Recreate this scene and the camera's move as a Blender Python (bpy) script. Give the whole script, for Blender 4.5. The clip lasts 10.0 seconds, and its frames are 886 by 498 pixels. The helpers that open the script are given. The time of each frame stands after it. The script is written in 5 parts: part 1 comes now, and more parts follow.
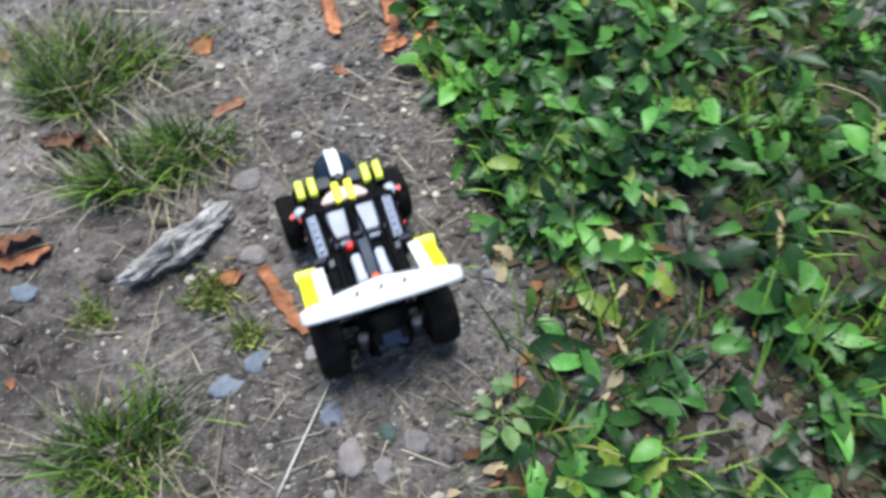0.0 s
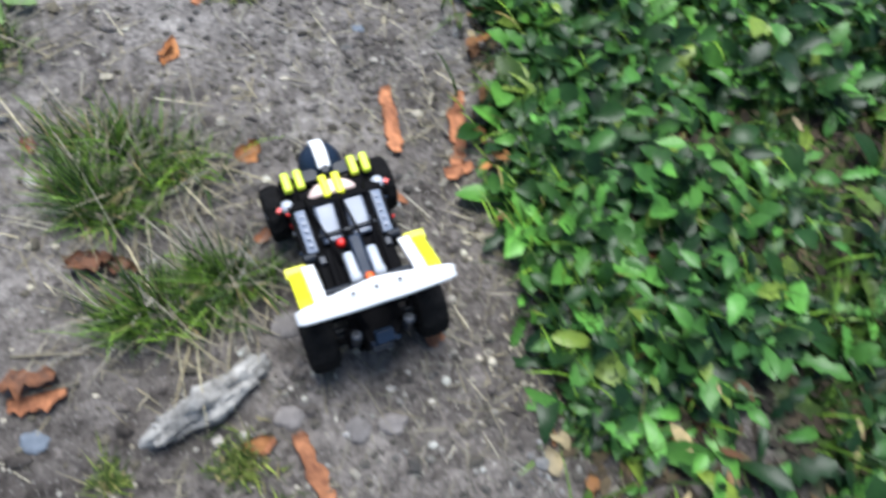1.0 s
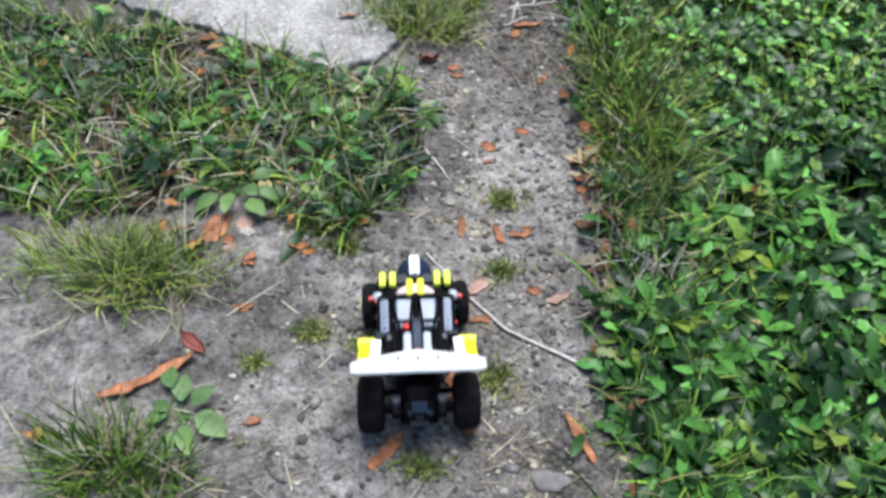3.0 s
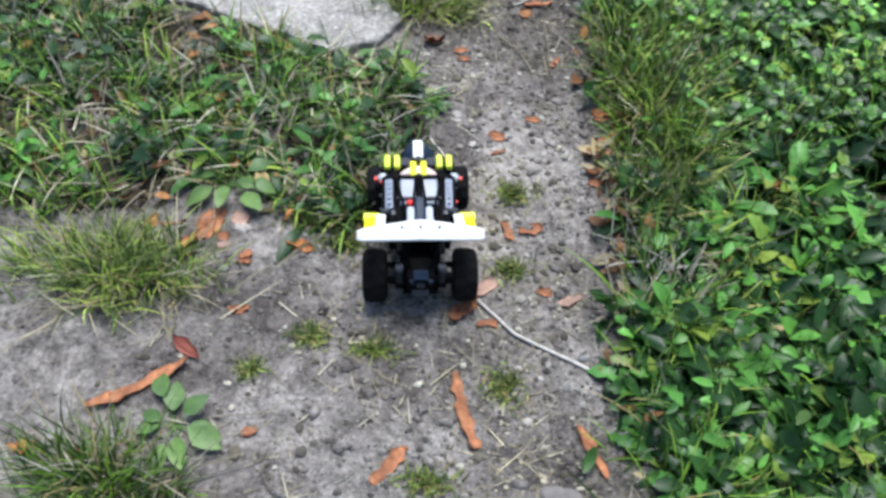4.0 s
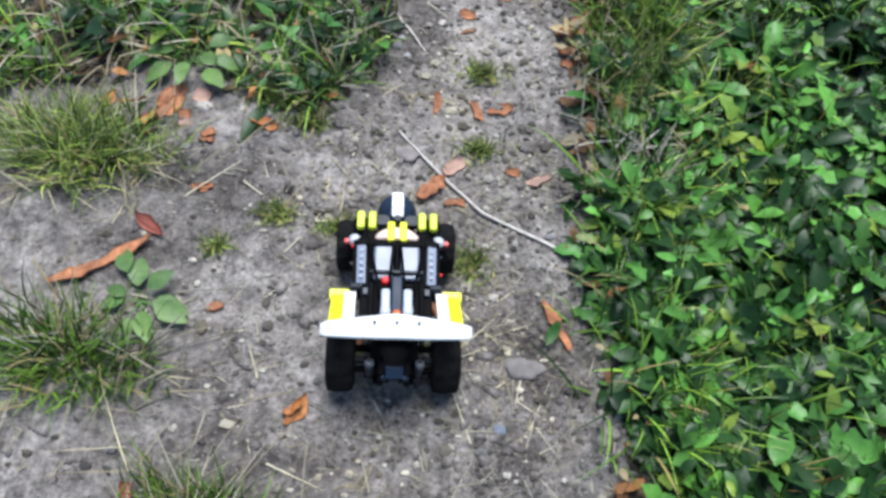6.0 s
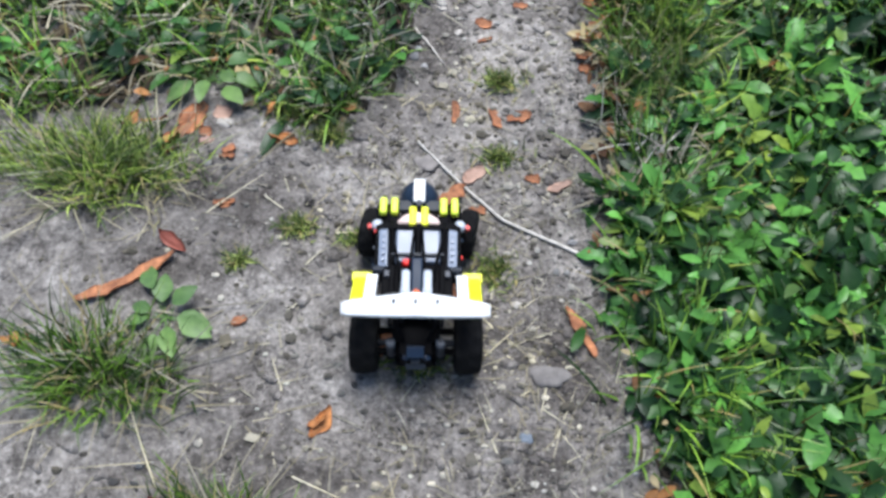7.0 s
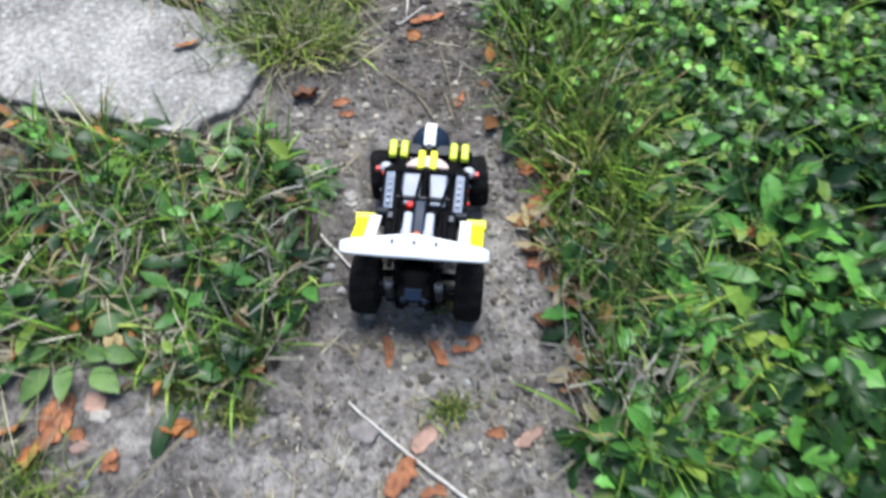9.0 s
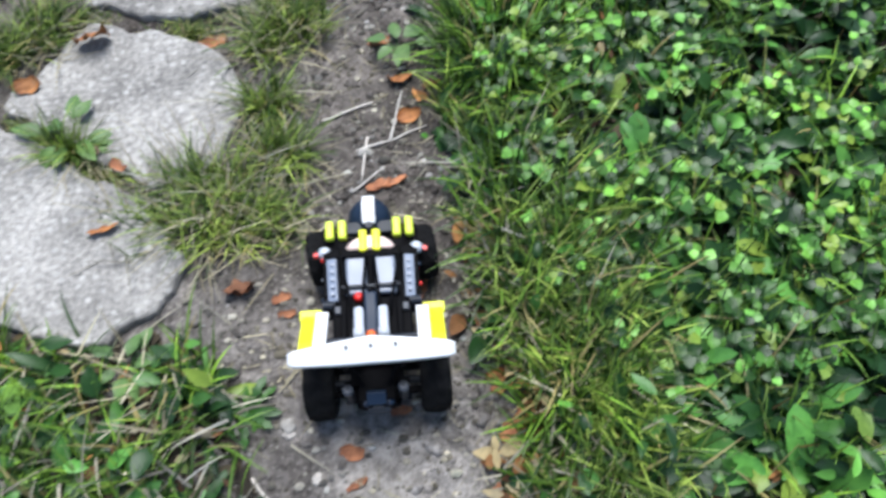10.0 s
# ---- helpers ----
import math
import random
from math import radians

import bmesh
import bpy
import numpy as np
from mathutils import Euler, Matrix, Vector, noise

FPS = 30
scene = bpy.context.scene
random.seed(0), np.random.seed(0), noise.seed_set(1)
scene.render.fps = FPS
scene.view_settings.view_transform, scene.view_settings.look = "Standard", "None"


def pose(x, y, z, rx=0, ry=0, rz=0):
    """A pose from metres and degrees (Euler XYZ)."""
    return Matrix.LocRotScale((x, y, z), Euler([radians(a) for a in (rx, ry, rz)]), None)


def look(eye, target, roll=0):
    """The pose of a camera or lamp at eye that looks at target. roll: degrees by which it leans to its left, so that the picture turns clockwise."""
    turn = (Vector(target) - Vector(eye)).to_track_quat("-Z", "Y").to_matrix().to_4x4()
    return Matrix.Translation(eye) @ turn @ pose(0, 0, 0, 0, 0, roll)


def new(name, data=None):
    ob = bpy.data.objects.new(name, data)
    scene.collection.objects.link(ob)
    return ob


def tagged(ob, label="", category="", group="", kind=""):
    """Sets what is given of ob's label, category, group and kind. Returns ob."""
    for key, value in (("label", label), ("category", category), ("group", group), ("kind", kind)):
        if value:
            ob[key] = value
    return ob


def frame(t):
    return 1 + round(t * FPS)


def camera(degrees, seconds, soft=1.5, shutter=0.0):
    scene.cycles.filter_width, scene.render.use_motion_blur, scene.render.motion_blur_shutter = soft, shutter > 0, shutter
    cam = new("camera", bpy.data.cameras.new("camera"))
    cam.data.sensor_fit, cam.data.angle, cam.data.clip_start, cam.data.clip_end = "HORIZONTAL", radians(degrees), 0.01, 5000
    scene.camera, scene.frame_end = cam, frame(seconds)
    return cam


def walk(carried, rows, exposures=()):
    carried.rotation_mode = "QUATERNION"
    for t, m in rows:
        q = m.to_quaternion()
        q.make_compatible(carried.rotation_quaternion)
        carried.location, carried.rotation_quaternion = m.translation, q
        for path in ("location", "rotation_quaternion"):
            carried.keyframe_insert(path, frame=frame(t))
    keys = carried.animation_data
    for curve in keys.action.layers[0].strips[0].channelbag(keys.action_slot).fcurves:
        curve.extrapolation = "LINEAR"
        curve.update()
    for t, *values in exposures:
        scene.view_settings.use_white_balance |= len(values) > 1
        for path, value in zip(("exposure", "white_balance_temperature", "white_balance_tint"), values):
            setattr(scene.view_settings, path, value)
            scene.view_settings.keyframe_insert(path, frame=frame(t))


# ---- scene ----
# ---------------------------------------------------------------- camera
cam = camera(60.7, 10.0, soft=3.1, shutter=0.5)
PATH = [
    (0, look((0.0000, 0.0000, 0.7585), (0.1743, 0.3362, 0.0), 7.2)),
    (0.3, look((0.0048, 0.0430, 0.7573), (0.1459, 0.3547, 0.0), 7.0)),
    (0.5, look((0.0126, 0.0860, 0.7597), (0.1653, 0.3879, 0.0), 9.7)),
    (0.8, look((0.0182, 0.1823, 0.7701), (0.1944, 0.4623, 0.0), 16.1)),
    (1, look((0.0038, 0.2576, 0.7784), (0.1751, 0.5388, 0.0), 17.0)),
    (1.2, look((-0.0208, 0.3015, 0.7721), (0.1402, 0.5739, 0.0), 17.9)),
    (1.5, look((-0.0500, 0.3334, 0.7672), (0.0996, 0.6309, 0.0), 17.7)),
    (1.7, look((-0.0547, 0.3661, 0.7624), (0.0855, 0.6991, 0.0), 15.7)),
    (2, look((-0.0390, 0.4398, 0.7754), (0.0739, 0.8347, 0.0), 10.5)),
    (2.2, look((-0.0072, 0.4988, 0.8099), (0.0774, 0.9544, 0.0), 7.8)),
    (2.5, look((0.0133, 0.5679, 0.8653), (0.0482, 1.1008, 0.0), 4.1)),
    (2.7, look((0.0223, 0.5911, 0.8779), (0.0365, 1.2078, 0.0), 4.1)),
    (3, look((0.0280, 0.6104, 0.8885), (0.0314, 1.2495, 0.0), 4.3)),
    (3.2, look((0.0202, 0.6076, 0.8788), (0.0220, 1.2457, 0.0), 3.9)),
    (4.3, look((0.0187, 0.6910, 0.8632), (0.0265, 1.2250, 0.0), 5.8)),
    (4.5, look((0.0145, 0.6851, 0.8563), (0.0327, 1.1949, 0.0), 7.4)),
    (4.7, look((0.0235, 0.6665, 0.8467), (0.0479, 1.1445, 0.0), 7.6)),
    (5, look((0.0306, 0.6519, 0.8402), (0.0721, 1.0890, 0.0), 8.9)),
    (5.2, look((0.0256, 0.6486, 0.8395), (0.0691, 1.0800, 0.0), 9.5)),
    (6.3, look((0.0449, 0.6399, 0.8403), (0.0783, 1.0632, 0.0), 8.4)),
    (6.5, look((0.0495, 0.6375, 0.8330), (0.0638, 1.0647, 0.0), 6.2)),
    (7, look((0.0455, 0.6393, 0.8332), (0.0487, 1.0783, 0.0), 3.2)),
    (7.3, look((0.0519, 0.6467, 0.8299), (0.0579, 1.0843, 0.0), 2.3)),
    (7.5, look((0.0532, 0.6568, 0.8291), (0.0773, 1.0905, 0.0), 5.3)),
    (7.8, look((0.0632, 0.7049, 0.8179), (0.1115, 1.0935, 0.0), 8.4)),
    (8, look((0.0701, 0.7650, 0.8103), (0.1506, 1.1498, 0.0), 11.1)),
    (8.3, look((0.0387, 0.8974, 0.8289), (0.1721, 1.2587, 0.0), 16.0)),
    (8.5, look((0.0504, 0.9304, 0.8312), (0.1705, 1.3652, 0.0), 9.5)),
    (8.8, look((0.0474, 0.9899, 0.8303), (0.1428, 1.3953, 0.0), 7.3)),
    (9, look((0.0528, 1.0187, 0.8122), (0.1337, 1.4116, 0.0), 4.7)),
    (9.2, look((0.0793, 1.0844, 0.8030), (0.1250, 1.4782, 0.0), -0.3)),
    (9.5, look((0.1196, 1.2208, 0.8144), (0.1373, 1.5997, 0.0), -4.2)),
    (9.7, look((0.1486, 1.2787, 0.8044), (0.1697, 1.6405, 0.0), -3.5)),
    (10, look((0.1707, 1.3002, 0.7819), (0.2141, 1.6755, 0.0), -0.9)),
]
walk(cam, PATH)

# ---------------------------------------------------------------- light: open shade under a bright sky
world = bpy.data.worlds.new("world")
scene.world = world
world.use_nodes = True
wn = world.node_tree.nodes
sky = wn.new("ShaderNodeTexSky")
sky.sky_type, sky.sun_disc = "NISHITA", False
sky.sun_elevation, sky.sun_rotation = radians(68), radians(349)
world.node_tree.links.new(sky.outputs[0], wn["Background"].inputs[0])
wn["Background"].inputs[1].default_value = 0.085
sun = new("sun", bpy.data.lights.new("sun", "SUN"))
sun.data.energy, sun.data.angle, sun.data.color = 2.9, radians(36), (0.96, 0.98, 1.0)
sun.matrix_world = look((0.3, 2.6, 4.0), (0, 1.0, 0))
scene.view_settings.exposure = 0.93


# ---------------------------------------------------------------- materials
def shader(name):
    m = bpy.data.materials.new(name)
    m.use_nodes = True
    nt = m.node_tree
    return m, nt, nt.nodes["Principled BSDF"]


def node(nt, kind, **inputs):
    n = nt.nodes.new(kind)
    for k, v in inputs.items():
        n.inputs[k.replace("_", " ")].default_value = v
    return n


def ramp(nt, fac, *stops):
    r = nt.nodes.new("ShaderNodeValToRGB")
    e = r.color_ramp.elements
    while len(e) < len(stops):
        e.new(0.5)
    for el, (p, c) in zip(e, stops):
        el.position, el.color = p, (*c, 1)
    nt.links.new(fac, r.inputs[0])
    return r.outputs[0]


def mixed(nt, fac, a, b, blend="MIX"):
    n = nt.nodes.new("ShaderNodeMix")
    n.data_type, n.blend_type = "RGBA", blend
    for sock, v in ((n.inputs[0], fac), (n.inputs[6], a), (n.inputs[7], b)):
        if isinstance(v, bpy.types.NodeSocket):
            nt.links.new(v, sock)
        elif isinstance(v, (int, float)):
            sock.default_value = v
        else:
            sock.default_value = (*v, 1)
    return n.outputs[2]


def noised(nt, scale, detail=6.0, rough=0.6, coords="Object"):
    tc = nt.nodes.new("ShaderNodeTexCoord")
    n = node(nt, "ShaderNodeTexNoise", Scale=scale, Detail=detail, Roughness=rough)
    nt.links.new(tc.outputs[coords], n.inputs["Vector"])
    return n.outputs[0]


def cells(nt, scale, feature="F1"):
    tc = nt.nodes.new("ShaderNodeTexCoord")
    n = node(nt, "ShaderNodeTexVoronoi", Scale=scale)
    n.feature = feature
    nt.links.new(tc.outputs["Object"], n.inputs["Vector"])
    return n


def bump(nt, bsdf, height, strength=0.4, distance=0.002):
    b = node(nt, "ShaderNodeBump", Strength=strength, Distance=distance)
    nt.links.new(height, b.inputs["Height"])
    nt.links.new(b.outputs[0], bsdf.inputs["Normal"])


def dirt_material():
    m, nt, p = shader("trodden_earth")
    big = ramp(nt, noised(nt, 4.0, 6, 0.6), (0.36, (0.125, 0.112, 0.105)), (0.64, (0.425, 0.40, 0.38)))
    fine = ramp(nt, noised(nt, 160.0, 8, 0.75), (0.36, (0.42, 0.42, 0.42)), (0.66, (1.5, 1.49, 1.48)))
    smooth = ramp(nt, noised(nt, 11.0, 5), (0.40, (0.45, 0.45, 0.45)), (0.58, (1, 1, 1)))
    col = mixed(nt, 1.0, big, mixed(nt, smooth, (1, 1, 1), fine), "MULTIPLY")
    mid = ramp(nt, noised(nt, 42.0, 7, 0.75), (0.38, (0.46, 0.45, 0.44)), (0.64, (1.34, 1.33, 1.32)))
    col = mixed(nt, 1.0, col, mid, "MULTIPLY")
    # damper, darker soil towards the slabs
    tc = nt.nodes.new("ShaderNodeTexCoord")
    xyz = nt.nodes.new("ShaderNodeSeparateXYZ")
    nt.links.new(tc.outputs["Object"], xyz.inputs[0])
    damp = node(nt, "ShaderNodeMapRange")
    wob = nt.nodes.new("ShaderNodeMath")
    wob.operation = "MULTIPLY_ADD"
    wob.inputs[1].default_value = 0.5
    nt.links.new(noised(nt, 7.0, 4), wob.inputs[0])
    nt.links.new(xyz.outputs[1], wob.inputs[2])
    damp.inputs["From Min"].default_value, damp.inputs["From Max"].default_value = 1.68, 1.95
    nt.links.new(wob.outputs[0], damp.inputs[0])
    col = mixed(nt, damp.outputs[0], col, mixed(nt, 1.0, col, (0.55, 0.525, 0.505), "MULTIPLY"))
    near = node(nt, "ShaderNodeMapRange")
    near.inputs["From Min"].default_value, near.inputs["From Max"].default_value = 1.12, 0.8
    nt.links.new(wob.outputs[0], near.inputs[0])
    col = mixed(nt, near.outputs[0], col, mixed(nt, 1.0, col, (0.70, 0.68, 0.665), "MULTIPLY"))
    # the pale, smooth strip where feet have worn the soil to dust
    off = nt.nodes.new("ShaderNodeMath")
    off.operation = "SUBTRACT"
    off.inputs[1].default_value = 0.105
    nt.links.new(xyz.outputs[0], off.inputs[0])
    side = nt.nodes.new("ShaderNodeMath")
    side.operation = "ABSOLUTE"
    nt.links.new(off.outputs[0], side.inputs[0])
    wav = nt.nodes.new("ShaderNodeMath")
    wav.operation = "MULTIPLY_ADD"
    wav.inputs[1].default_value = 0.16
    nt.links.new(noised(nt, 9.0, 5), wav.inputs[0])
    nt.links.new(side.outputs[0], wav.inputs[2])
    worn = ramp(nt, wav.outputs[0], (0.08, (0.95, 0.95, 0.95)), (0.15, (0, 0, 0)))
    reach = node(nt, "ShaderNodeMapRange")
    reach.inputs["From Min"].default_value, reach.inputs["From Max"].default_value = 1.15, 1.3
    nt.links.new(xyz.outputs[1], reach.inputs[0])
    worn = mixed(nt, 1.0, worn, reach.outputs[0], "MULTIPLY")
    end = node(nt, "ShaderNodeMapRange")
    end.inputs["From Min"].default_value, end.inputs["From Max"].default_value = 1.58, 1.40
    nt.links.new(xyz.outputs[1], end.inputs[0])
    worn = mixed(nt, 1.0, worn, end.outputs[0], "MULTIPLY")
    fade = ramp(nt, noised(nt, 1.3, 3), (0.40, (0.15, 0.15, 0.15)), (0.6, (1, 1, 1)))
    worn = mixed(nt, 1.0, worn, fade, "MULTIPLY")
    col = mixed(nt, worn, col, mixed(nt, 1.0, (0.50, 0.465, 0.43), mid, "MULTIPLY"))
    # grass on both sides, away from the path
    lawn = nt.nodes.new("ShaderNodeMath")
    lawn.operation = "MULTIPLY_ADD"
    lawn.inputs[1].default_value = 0.8
    nt.links.new(noised(nt, 2.0, 5), lawn.inputs[0])
    # reaches in under the right-hand weeds, where the dark green also paints shade
    east = nt.nodes.new("ShaderNodeMath")
    east.operation = "MULTIPLY"
    east.inputs[1].default_value = 2.6
    nt.links.new(off.outputs[0], east.inputs[0])
    most = nt.nodes.new("ShaderNodeMath")
    most.operation = "MAXIMUM"
    nt.links.new(side.outputs[0], most.inputs[0])
    nt.links.new(east.outputs[0], most.inputs[1])
    nt.links.new(most.outputs[0], lawn.inputs[2])
    grass = ramp(nt, noised(nt, 55.0, 6, 0.7), (0.3, (0.018, 0.042, 0.012)), (0.7, (0.10, 0.17, 0.04)))
    v = cells(nt, 230.0)
    grit = ramp(nt, v.outputs["Distance"], (0.16, (1, 1, 1)), (0.3, (0, 0, 0)))
    sel = ramp(nt, v.outputs["Color"], (0.55, (0, 0, 0)), (0.62, (0.75, 0.75, 0.75)))
    col = mixed(nt, mixed(nt, 1.0, grit, sel, "MULTIPLY"), col, (0.36, 0.34, 0.32))
    where = node(nt, "ShaderNodeMapRange")
    where.inputs["From Min"].default_value, where.inputs["From Max"].default_value = 1.25, 1.45
    nt.links.new(lawn.outputs[0], where.inputs[0])
    col = mixed(nt, where.outputs[0], col, grass)
    nt.links.new(col, p.inputs["Base Color"])
    p.inputs["Roughness"].default_value = 0.95
    p.inputs["Specular IOR Level"].default_value = 0.2
    bump(nt, p, noised(nt, 110.0, 7, 0.72), 1.0, 0.007)
    return m


def leaf_material(name, dark, light, rough=0.42, alt=None, odds=0.1, glow=0.07):
    m, nt, p = shader(name)
    geo = nt.nodes.new("ShaderNodeNewGeometry")
    rnd = geo.outputs["Random Per Island"]
    mid = tuple(d * 0.84 + l * 0.16 for d, l in zip(dark, light))
    col = ramp(nt, rnd, (0.0, dark), (0.5, mid), (0.86, light), (1.0, tuple(c * 1.6 for c in light)))
    if alt:
        wn_ = nt.nodes.new("ShaderNodeTexWhiteNoise")
        wn_.noise_dimensions = "1D"
        nt.links.new(rnd, wn_.inputs["W"])
        col = mixed(nt, ramp(nt, wn_.outputs[0], (1 - odds - 0.02, (0, 0, 0)), (1 - odds, (1, 1, 1))), col, alt)
    col = mixed(nt, 1.0, col, ramp(nt, noised(nt, 120.0, 4), (0.3, (0.75, 0.78, 0.75)), (0.75, (1.2, 1.15, 1.1))), "MULTIPLY")
    # whole stands of plants are yellower or bluer than their neighbours
    col = mixed(nt, 1.0, col, ramp(nt, noised(nt, 6.0, 4), (0.36, (0.66, 0.72, 0.82)), (0.64, (1.24, 1.22, 1.0))), "MULTIPLY")
    nt.links.new(col, p.inputs["Base Color"])
    p.inputs["Roughness"].default_value = rough
    p.inputs["Specular IOR Level"].default_value = 0.3
    bump(nt, p, noised(nt, 300.0, 3), 0.3, 0.001)
    tr = nt.nodes.new("ShaderNodeBsdfTranslucent")
    nt.links.new(mixed(nt, 1.0, col, (1.3, 1.5, 0.6), "MULTIPLY"), tr.inputs[0])
    mx = nt.nodes.new("ShaderNodeMixShader")
    mx.inputs[0].default_value = glow
    nt.links.new(p.outputs[0], mx.inputs[1])
    nt.links.new(tr.outputs[0], mx.inputs[2])
    nt.links.new(mx.outputs[0], nt.nodes["Material Output"].inputs[0])
    return m


def rough_material(name, dark, light, scale=60.0, rough=0.85, bumpy=0.5, dist=0.002):
    m, nt, p = shader(name)
    info = nt.nodes.new("ShaderNodeObjectInfo")
    col = ramp(nt, noised(nt, scale, 6, 0.65), (0.28, dark), (0.72, light))
    tone = ramp(nt, info.outputs["Random"], (0.0, (0.78, 0.78, 0.78)), (1.0, (1.15, 1.12, 1.1)))
    nt.links.new(mixed(nt, 1.0, col, tone, "MULTIPLY"), p.inputs["Base Color"])
    p.inputs["Roughness"].default_value = rough
    bump(nt, p, noised(nt, scale * 2.2, 6, 0.7), bumpy, dist)
    return m


def concrete_material():
    m, nt, p = shader("weathered_concrete")
    col = ramp(nt, noised(nt, 9.0, 5), (0.34, (0.19, 0.182, 0.172)), (0.66, (0.43, 0.412, 0.388)))
    col = mixed(nt, 1.0, col, ramp(nt, noised(nt, 150.0, 7, 0.72), (0.34, (0.5, 0.5, 0.5)), (0.66, (1.35, 1.34, 1.32))), "MULTIPLY")
    v = cells(nt, 105.0)
    spots = ramp(nt, v.outputs["Distance"], (0.15, (1, 1, 1)), (0.55, (0, 0, 0)))
    col = mixed(nt, mixed(nt, 1.0, spots, ramp(nt, v.outputs["Color"], (0.4, (0, 0, 0)), (0.8, (0.75, 0.75, 0.75))), "MULTIPLY"), col, (0.58, 0.565, 0.54))
    nt.links.new(col, p.inputs["Base Color"])
    p.inputs["Roughness"].default_value = 0.92
    bump(nt, p, noised(nt, 170.0, 8, 0.75), 0.7, 0.003)
    return m


def plastic(name, color, rough=0.3, dust=0.06, gloss=0.5):
    m, nt, p = shader(name)
    d = tuple(c * (1 - dust * 3) + 0.25 * dust * 3 for c in color)
    f = ramp(nt, noised(nt, 70.0, 6, 0.7), (0.45, (0, 0, 0)), (0.8, (1, 1, 1)))
    nt.links.new(mixed(nt, f, color, d), p.inputs["Base Color"])
    r = nt.nodes.new("ShaderNodeMapRange")
    r.inputs[3].default_value, r.inputs[4].default_value = rough, min(1, rough + 0.25)
    nt.links.new(noised(nt, 45.0, 4), r.inputs[0])
    nt.links.new(r.outputs[0], p.inputs["Roughness"])
    p.inputs["Specular IOR Level"].default_value = gloss
    return m


DIRT = dirt_material()
BROAD = leaf_material("broad_leaf", (0.008, 0.030, 0.010), (0.086, 0.245, 0.048), 0.38, (0.19, 0.28, 0.05), 0.04)
WEED = leaf_material("sage_green_leaf", (0.07, 0.15, 0.05), (0.20, 0.32, 0.10), 0.45, (0.30, 0.30, 0.10), 0.15)
CLOVER = leaf_material("clover_leaf", (0.010, 0.042, 0.007), (0.15, 0.37, 0.06), 0.36, (0.20, 0.31, 0.05), 0.1)
BLADE = leaf_material("grass_blade", (0.011, 0.036, 0.009), (0.18, 0.325, 0.045), 0.35, (0.30, 0.24, 0.11), 0.04)
TUFT = leaf_material("tuft_blade", (0.010, 0.034, 0.006), (0.15, 0.27, 0.034), 0.45, (0.33, 0.26, 0.13), 0.08)
TUFT_PALE = leaf_material("yellow_green_blade", (0.040, 0.085, 0.016), (0.31, 0.41, 0.085), 0.45, (0.38, 0.32, 0.15), 0.10)
MOSS = leaf_material("moss_blade", (0.04, 0.075, 0.016), (0.22, 0.27, 0.065), 0.6, (0.3, 0.25, 0.12), 0.15)
STALK = leaf_material("brown_stalk", (0.12, 0.07, 0.03), (0.26, 0.15, 0.06), 0.7)
LITTER = leaf_material("brown_litter", (0.09, 0.04, 0.018), (0.36, 0.16, 0.06), 0.7, (0.42, 0.33, 0.2), 0.25, glow=0.05)
# kept this dark to put the shade between the weeds into the colour
SHADE_LEAF = leaf_material("dark_shade_leaf", (0.022, 0.017, 0.011), (0.085, 0.062, 0.038), 0.8, (0.10, 0.075, 0.04), 0.06, glow=0.0)
STRAW = leaf_material("dry_straw", (0.23, 0.20, 0.155), (0.40, 0.365, 0.305), 0.7, glow=0.05)
ORANGE = rough_material("orange_dead_leaf", (0.15, 0.045, 0.016), (0.64, 0.27, 0.08), 70.0, 0.65, 0.8)
BARK = rough_material("orange_bark", (0.11, 0.036, 0.02), (0.62, 0.26, 0.12), 75.0, 0.85, 1.0)
BROWN = rough_material("brown_dead_leaf", (0.05, 0.022, 0.013), (0.27, 0.11, 0.05), 75.0, 0.7)
RED = rough_material("red_dead_leaf", (0.16, 0.035, 0.022), (0.36, 0.10, 0.065), 70.0, 0.6)
PALE = rough_material("pale_bark_chip", (0.28, 0.17, 0.13), (0.48, 0.32, 0.25), 80.0, 0.8)
TWIG = rough_material("bleached_twig", (0.46, 0.43, 0.38), (0.78, 0.75, 0.70), 120.0, 0.8)
GREY_STONE = rough_material("grey_stone", (0.13, 0.12, 0.115), (0.28, 0.26, 0.25), 70.0)
PALE_STONE = rough_material("pale_stone", (0.34, 0.32, 0.29), (0.56, 0.53, 0.49), 70.0)
BLUE_STONE = rough_material("blue_slate", (0.10, 0.125, 0.16), (0.20, 0.24, 0.29), 70.0)
DARK_STONE = rough_material("dark_green_stone", (0.04, 0.07, 0.06), (0.10, 0.15, 0.13), 70.0)
PINK_STONE = rough_material("pink_stone", (0.32, 0.19, 0.16), (0.48, 0.34, 0.30), 70.0)
LICHEN = rough_material("lichened_rock", (0.05, 0.048, 0.045), (0.66, 0.65, 0.62), 40.0, 0.9, 1.0, 0.006)
CONCRETE = concrete_material()
GRIT = leaf_material("mixed_grit", (0.07, 0.062, 0.056), (0.33, 0.305, 0.285), 0.85, (0.48, 0.47, 0.455), 0.012, glow=0.0)
BLACK = plastic("black_plastic", (0.003, 0.003, 0.004), 0.5, 0.002, 0.05)
RUBBER = plastic("black_rubber", (0.005, 0.005, 0.0055), 0.7, 0.012, 0.12)
WHITE = plastic("white_plastic", (0.80, 0.81, 0.83), 0.3, 0.005)
YELLOW = plastic("bright_yellow_plastic", (0.78, 0.80, 0.015), 0.3, 0.01)
LIME = plastic("lime_plastic", (0.68, 0.82, 0.06), 0.3, 0.01)
